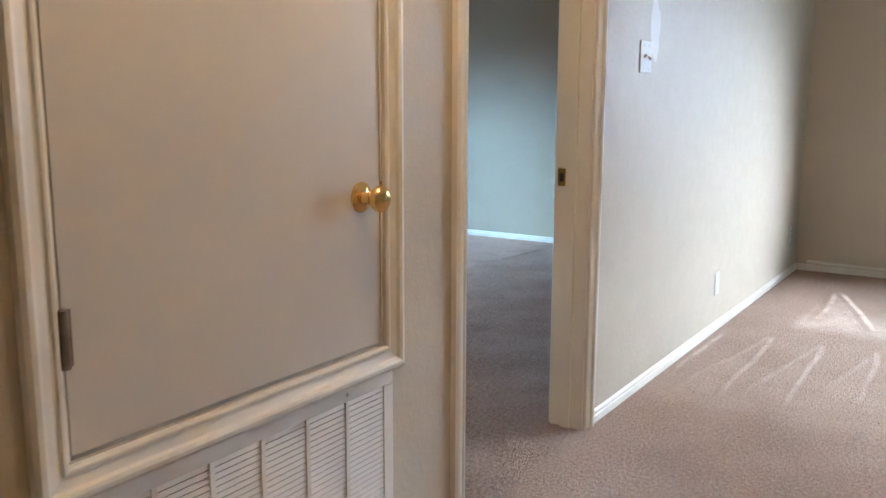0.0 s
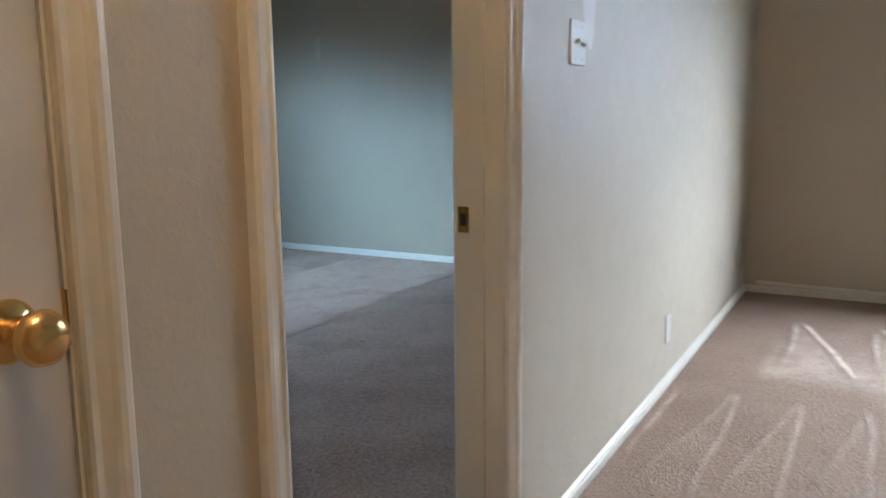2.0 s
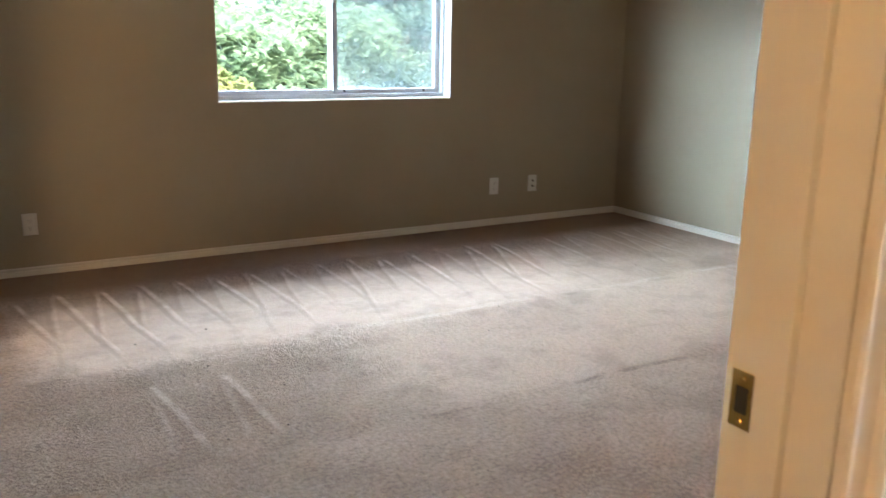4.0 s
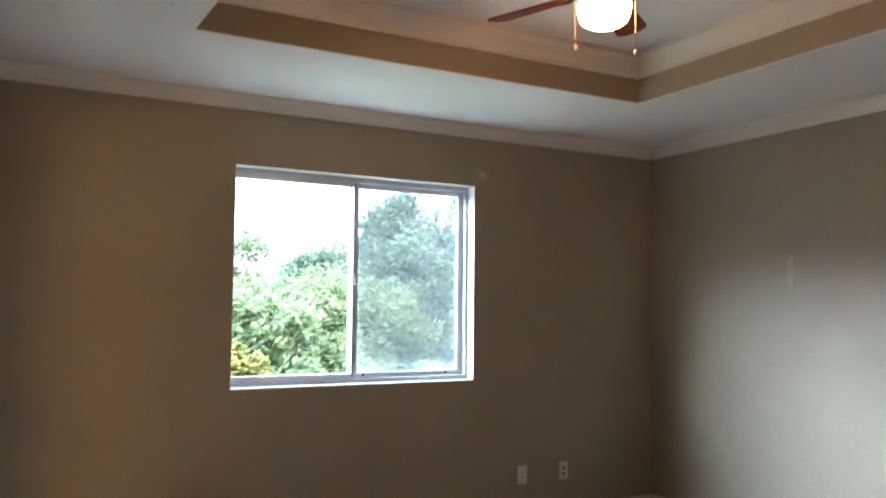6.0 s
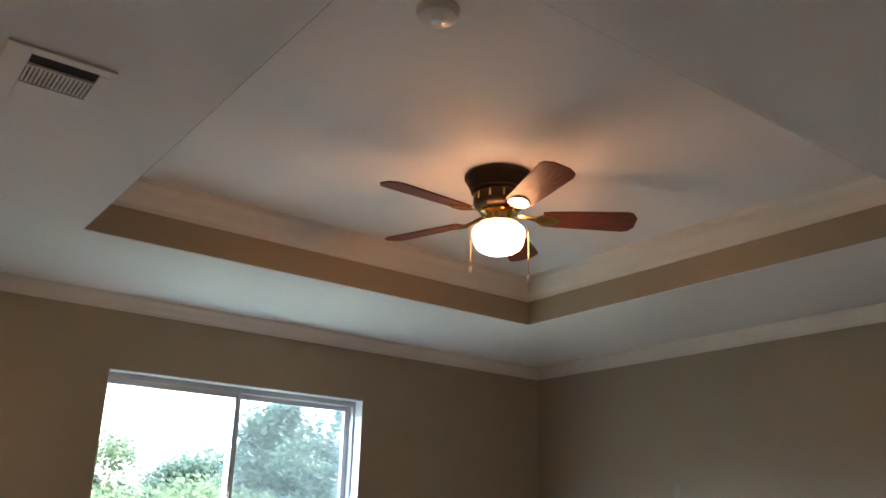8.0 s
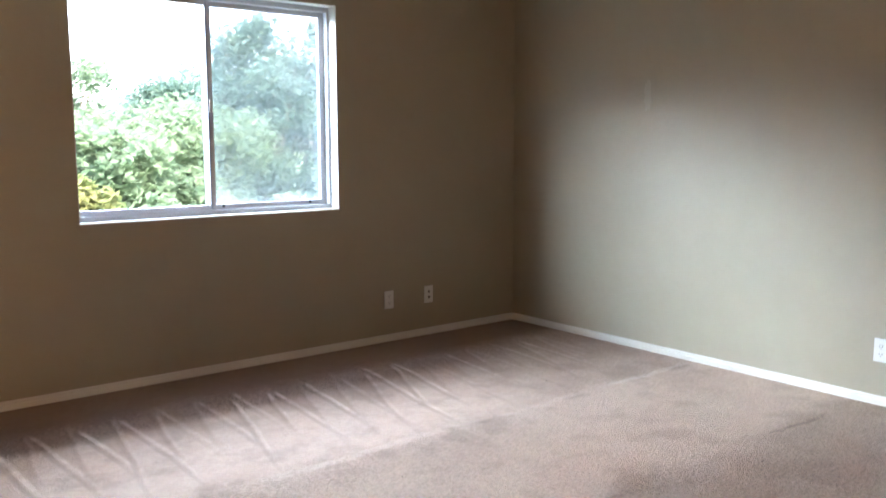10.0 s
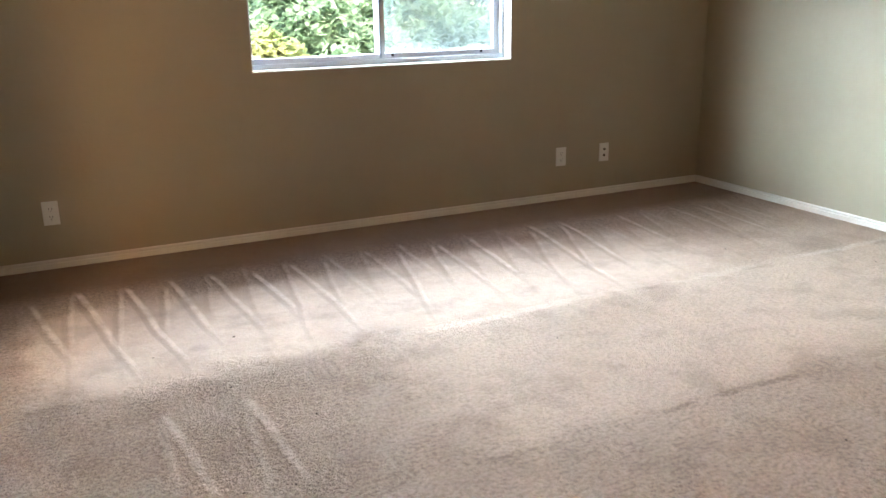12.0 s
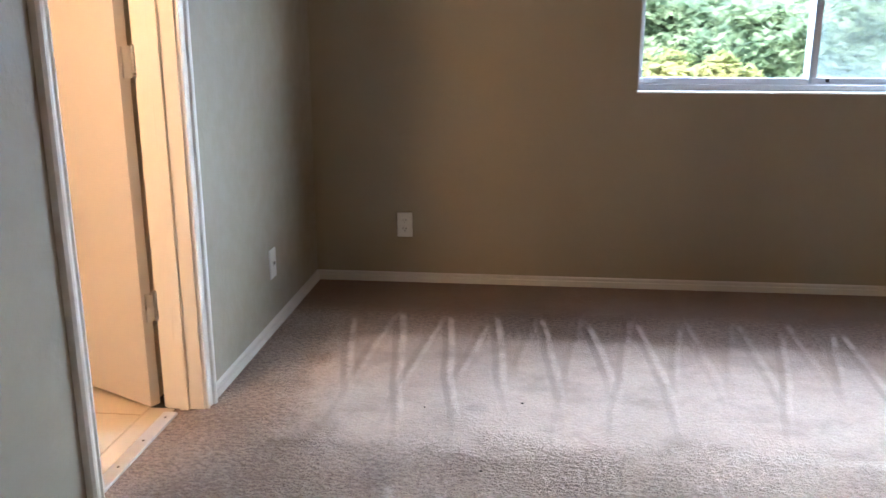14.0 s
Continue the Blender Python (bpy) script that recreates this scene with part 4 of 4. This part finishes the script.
def tree(name, x, y, height, spread, leafmat, seed, label, leaves=5200, leaf=0.16, low=0.25):
    rng = random.Random(seed)
    t = thing(name, label, "tree", "trees outside", at=pose(x, y, GROUND))
    bm = bmesh.new()

    def limb(p0, p1, r0, r1, seg=7):
        d = (p1 - p0).normalized()
        q = d.to_track_quat('Z', 'Y').to_matrix()
        rings = []
        for p, r in ((p0, r0), ((p0 + p1) / 2 + Vector((rng.uniform(-1, 1), rng.uniform(-1, 1), 0)) * (p1 - p0).length * 0.05, (r0 + r1) / 2), (p1, r1)):
            rings.append([bm.verts.new(p + q @ Vector((r * math.cos(2 * math.pi * i / seg), r * math.sin(2 * math.pi * i / seg), 0))) for i in range(seg)])
        for a, b in zip(rings, rings[1:]):
            for i in range(seg):
                bm.faces.new((a[i], a[(i + 1) % seg], b[(i + 1) % seg], b[i]))
    fork = Vector((0, 0, height * 0.35))
    limb(Vector((0, 0, 0)), fork, height * 0.035, height * 0.025)
    tips = []
    for i in range(9):
        a = 2 * math.pi * i / 9 + rng.uniform(-0.3, 0.3)
        rr = spread * rng.uniform(0.35, 0.8)
        tip = Vector((rr * math.cos(a), rr * math.sin(a), height * rng.uniform(0.5, 0.92)))
        limb(fork, tip, height * 0.010, height * 0.002, 5)
        tips.append(tip)
        for _ in range(2):
            tw = tip + Vector((rng.uniform(-1, 1), rng.uniform(-1, 1), rng.uniform(-0.3, 0.8))) * spread * 0.35
            limb((fork + tip) / 2, tw, height * 0.007, height * 0.002, 4)
            tips.append(tw)
    part("trunk", bm, BARK, t, "brown bark", 60)
    # crown: clumps of leaves around the twig ends
    clumps = [(p, spread * rng.uniform(0.16, 0.34)) for p in tips]
    for _ in range(96):
        a, z = rng.uniform(0, 2 * math.pi), rng.uniform(low, 1.0)
        r = spread * math.sqrt(max(0.03, 1 - ((z - 0.55) / 0.5) ** 2)) * rng.uniform(0.45, 1.0)
        clumps.append((Vector((r * math.cos(a), r * math.sin(a), height * z)), spread * rng.uniform(0.12, 0.30)))
    verts, faces = [], []
    for i in range(int(leaves * 4.6)):
        c, r = clumps[rng.randrange(len(clumps))]
        u = Vector((rng.gauss(0, 1), rng.gauss(0, 1), rng.gauss(0, 0.8))).normalized() * r * rng.uniform(0.1, 1.0) ** 0.5
        p = c + u
        q = Euler((rng.uniform(-0.8, 0.8), rng.uniform(-0.8, 0.8), rng.uniform(0, 6.3))).to_matrix()
        s = leaf * 0.88 * rng.uniform(0.6, 1.4)
        k = len(verts)
        for dx, dy in ((-0.5, 0), (0, -0.28), (0.55, 0), (0, 0.28)):
            verts.append(p + q @ Vector((dx * s, dy * s, 0.08 * s if dx == 0 else 0)))
        faces.append((k, k + 1, k + 2, k + 3))
    data = bpy.data.meshes.new("crown")
    data.from_pydata(verts, [], faces)
    data.materials.append(leafmat)
    cr = new("crown", data)
    cr.parent = t
    cr["label"] = "dense leafy crown with gaps"
    return t


tree("tree", 3.2, 12.5, 4.45, 1.7, LEAF_A, 3, "green leafy tree close to the window", 7000)
tree("tree", 5.2, 14.0, 4.8, 1.9, LEAF_A, 4, "green leafy tree beside a taller one", 7000)
tree("tree", 7.9, 15.5, 6.6, 2.0, LEAF_B, 5, "tall blue-green tree behind the others", 7000)
tree("tree", 10.2, 15.0, 5.6, 2.0, LEAF_B, 6, "blue-green leafy tree at the back", 6000)
tree("tree", 1.6, 13.5, 4.5, 1.7, LEAF_A, 7, "green leafy tree with open top", 6000)
tree("tree", 2.0, 10.0, 3.75, 0.9, LEAF_C, 8, "low yellow-green leafy tree", 6000)
tree("tree", 5.0, 11.0, 3.2, 1.5, LEAF_A, 9, "low green leafy tree", 6000)
tree("tree", 7.6, 12.0, 3.6, 1.6, LEAF_B, 10, "low dark green leafy tree", 6000)
tree("tree", -0.6, 12.5, 4.6, 1.7, LEAF_A, 11, "green leafy tree at the side", 5000)
tree("tree", 12.5, 17.0, 5.6, 2.2, LEAF_A, 12, "green leafy tree further off", 5000)
tree("tree", 4.4, 21.0, 6.2, 2.6, LEAF_A, 13, "green leafy tree further off", 5000, 0.18)
tree("tree", 9.0, 23.0, 6.0, 2.6, LEAF_B, 14, "tall hazy green tree further off", 5000, 0.18)

# pale building across from the living room
house = thing("apartment_building", "pale stucco two-storey building with dark roof", "building")
part("wall", boxes((18, 26, -18, 6, GROUND, 3.2)), STUCCO, house)
part("roof", boxes((17.4, 26.6, -18.6, 6.6, 3.2, 3.45)), ROOF, house, "dark shingle roof edge")
for wy in (-4.47, -9.0, -13.5, 0.05):
    for wz in (-1.6, 1.35):
        w = part("window", boxes((17.94, 18.02, wy - 0.36, wy + 0.36, wz, wz + 0.6)), ALU, house)
        part("pane", boxes((17.92, 17.945, wy - 0.31, wy + 0.31, wz + 0.05, wz + 0.55)), PANE, w)

# ---------------------------------------------------------------- floor pieces
tile_bm = boxes((-0.2965, 0, 0, 0.2965, -0.004, 0.0), bevel=0.001)
tile_mesh = mesh("vinyl_tile", tile_bm, VINYL)
for i in range(6):
    for j in range(8):
        x, y = WEST - 0.180 - 0.30 * i, BATH_SOUTH + 0.02 + 0.30 * j
        if y + 0.3 < BATH_NORTH:
            tl = new("tile", tile_mesh)
            tl.parent, tl.location = bath_floor, (x, y, 0)
edge_mesh = mesh("tile", boxes((WEST - 0.177, WEST - 0.095, BATH[0] + 0.005, BATH[1] - 0.005, -0.004, 0.0), bevel=0.001), VINYL)
edge = new("tile", edge_mesh)
edge.parent = bath_floor


# ---------------------------------------------------------------- touched-up paint and small marks
def smear(name, parent, centre, u, w, h, mat, seed, label):
    """An uneven patch of paint, 1 mm proud of a wall; u is the wall's direction."""
    rng = random.Random(seed)
    u, c = Vector(u), Vector(centre)
    bm = bmesh.new()
    ring = []
    for i in range(18):
        a = 2 * math.pi * i / 18
        k = rng.uniform(0.75, 1.15)
        ring.append(bm.verts.new(c + u * (w * k * math.cos(a)) + Vector((0, 0, h * k * math.sin(a)))))
    bm.faces.new(ring)
    return part(name, bm, mat, parent, label)


PATCH = material("touch_up_paint", paint((0.318, 0.272, 0.196), 0.45, 60, 0.3, 0.001))
PATCH_HALL = material("touch_up_paint_hall", paint((0.60, 0.55, 0.48), 0.4, 60, 0.3, 0.001))
walls = {o.name: o for o in scene.objects if o.name.startswith("wall_")}
smear("paint_patch", walls["wall_east"], (EAST - 0.001, 3.085, 1.57), (0, 1, 0), 0.028, 0.10, PATCH, 1, "paler touched-up paint smear")
smear("paint_patch", walls["wall_south"], (0.56, HALL - 0.001, 1.42), (1, 0, 0), 0.05, 0.13, PATCH_HALL, 2, "paler touched-up paint patch")
# lint and crumbs on the carpet
rng = random.Random(77)
crumb_bm = bmesh.new()
bmesh.ops.create_icosphere(crumb_bm, subdivisions=1, radius=0.004)
crumb_mesh = mesh("lint", crumb_bm, DARK)
for k in range(26):
    if k < 18:
        x, y = rng.uniform(-0.2, 3.2), rng.uniform(0.9, 3.0)
    else:
        x, y = rng.uniform(-0.6, 2.6), rng.uniform(-1.6, -0.3)
    o = new("lint", crumb_mesh)
    o.location = (x, y, 0.002)
    o.scale = (rng.uniform(0.6, 1.6), rng.uniform(0.5, 1.0), 0.6)
    tagged(o, "dark crumb of lint on the carpet", "lint", "lint on the carpet")
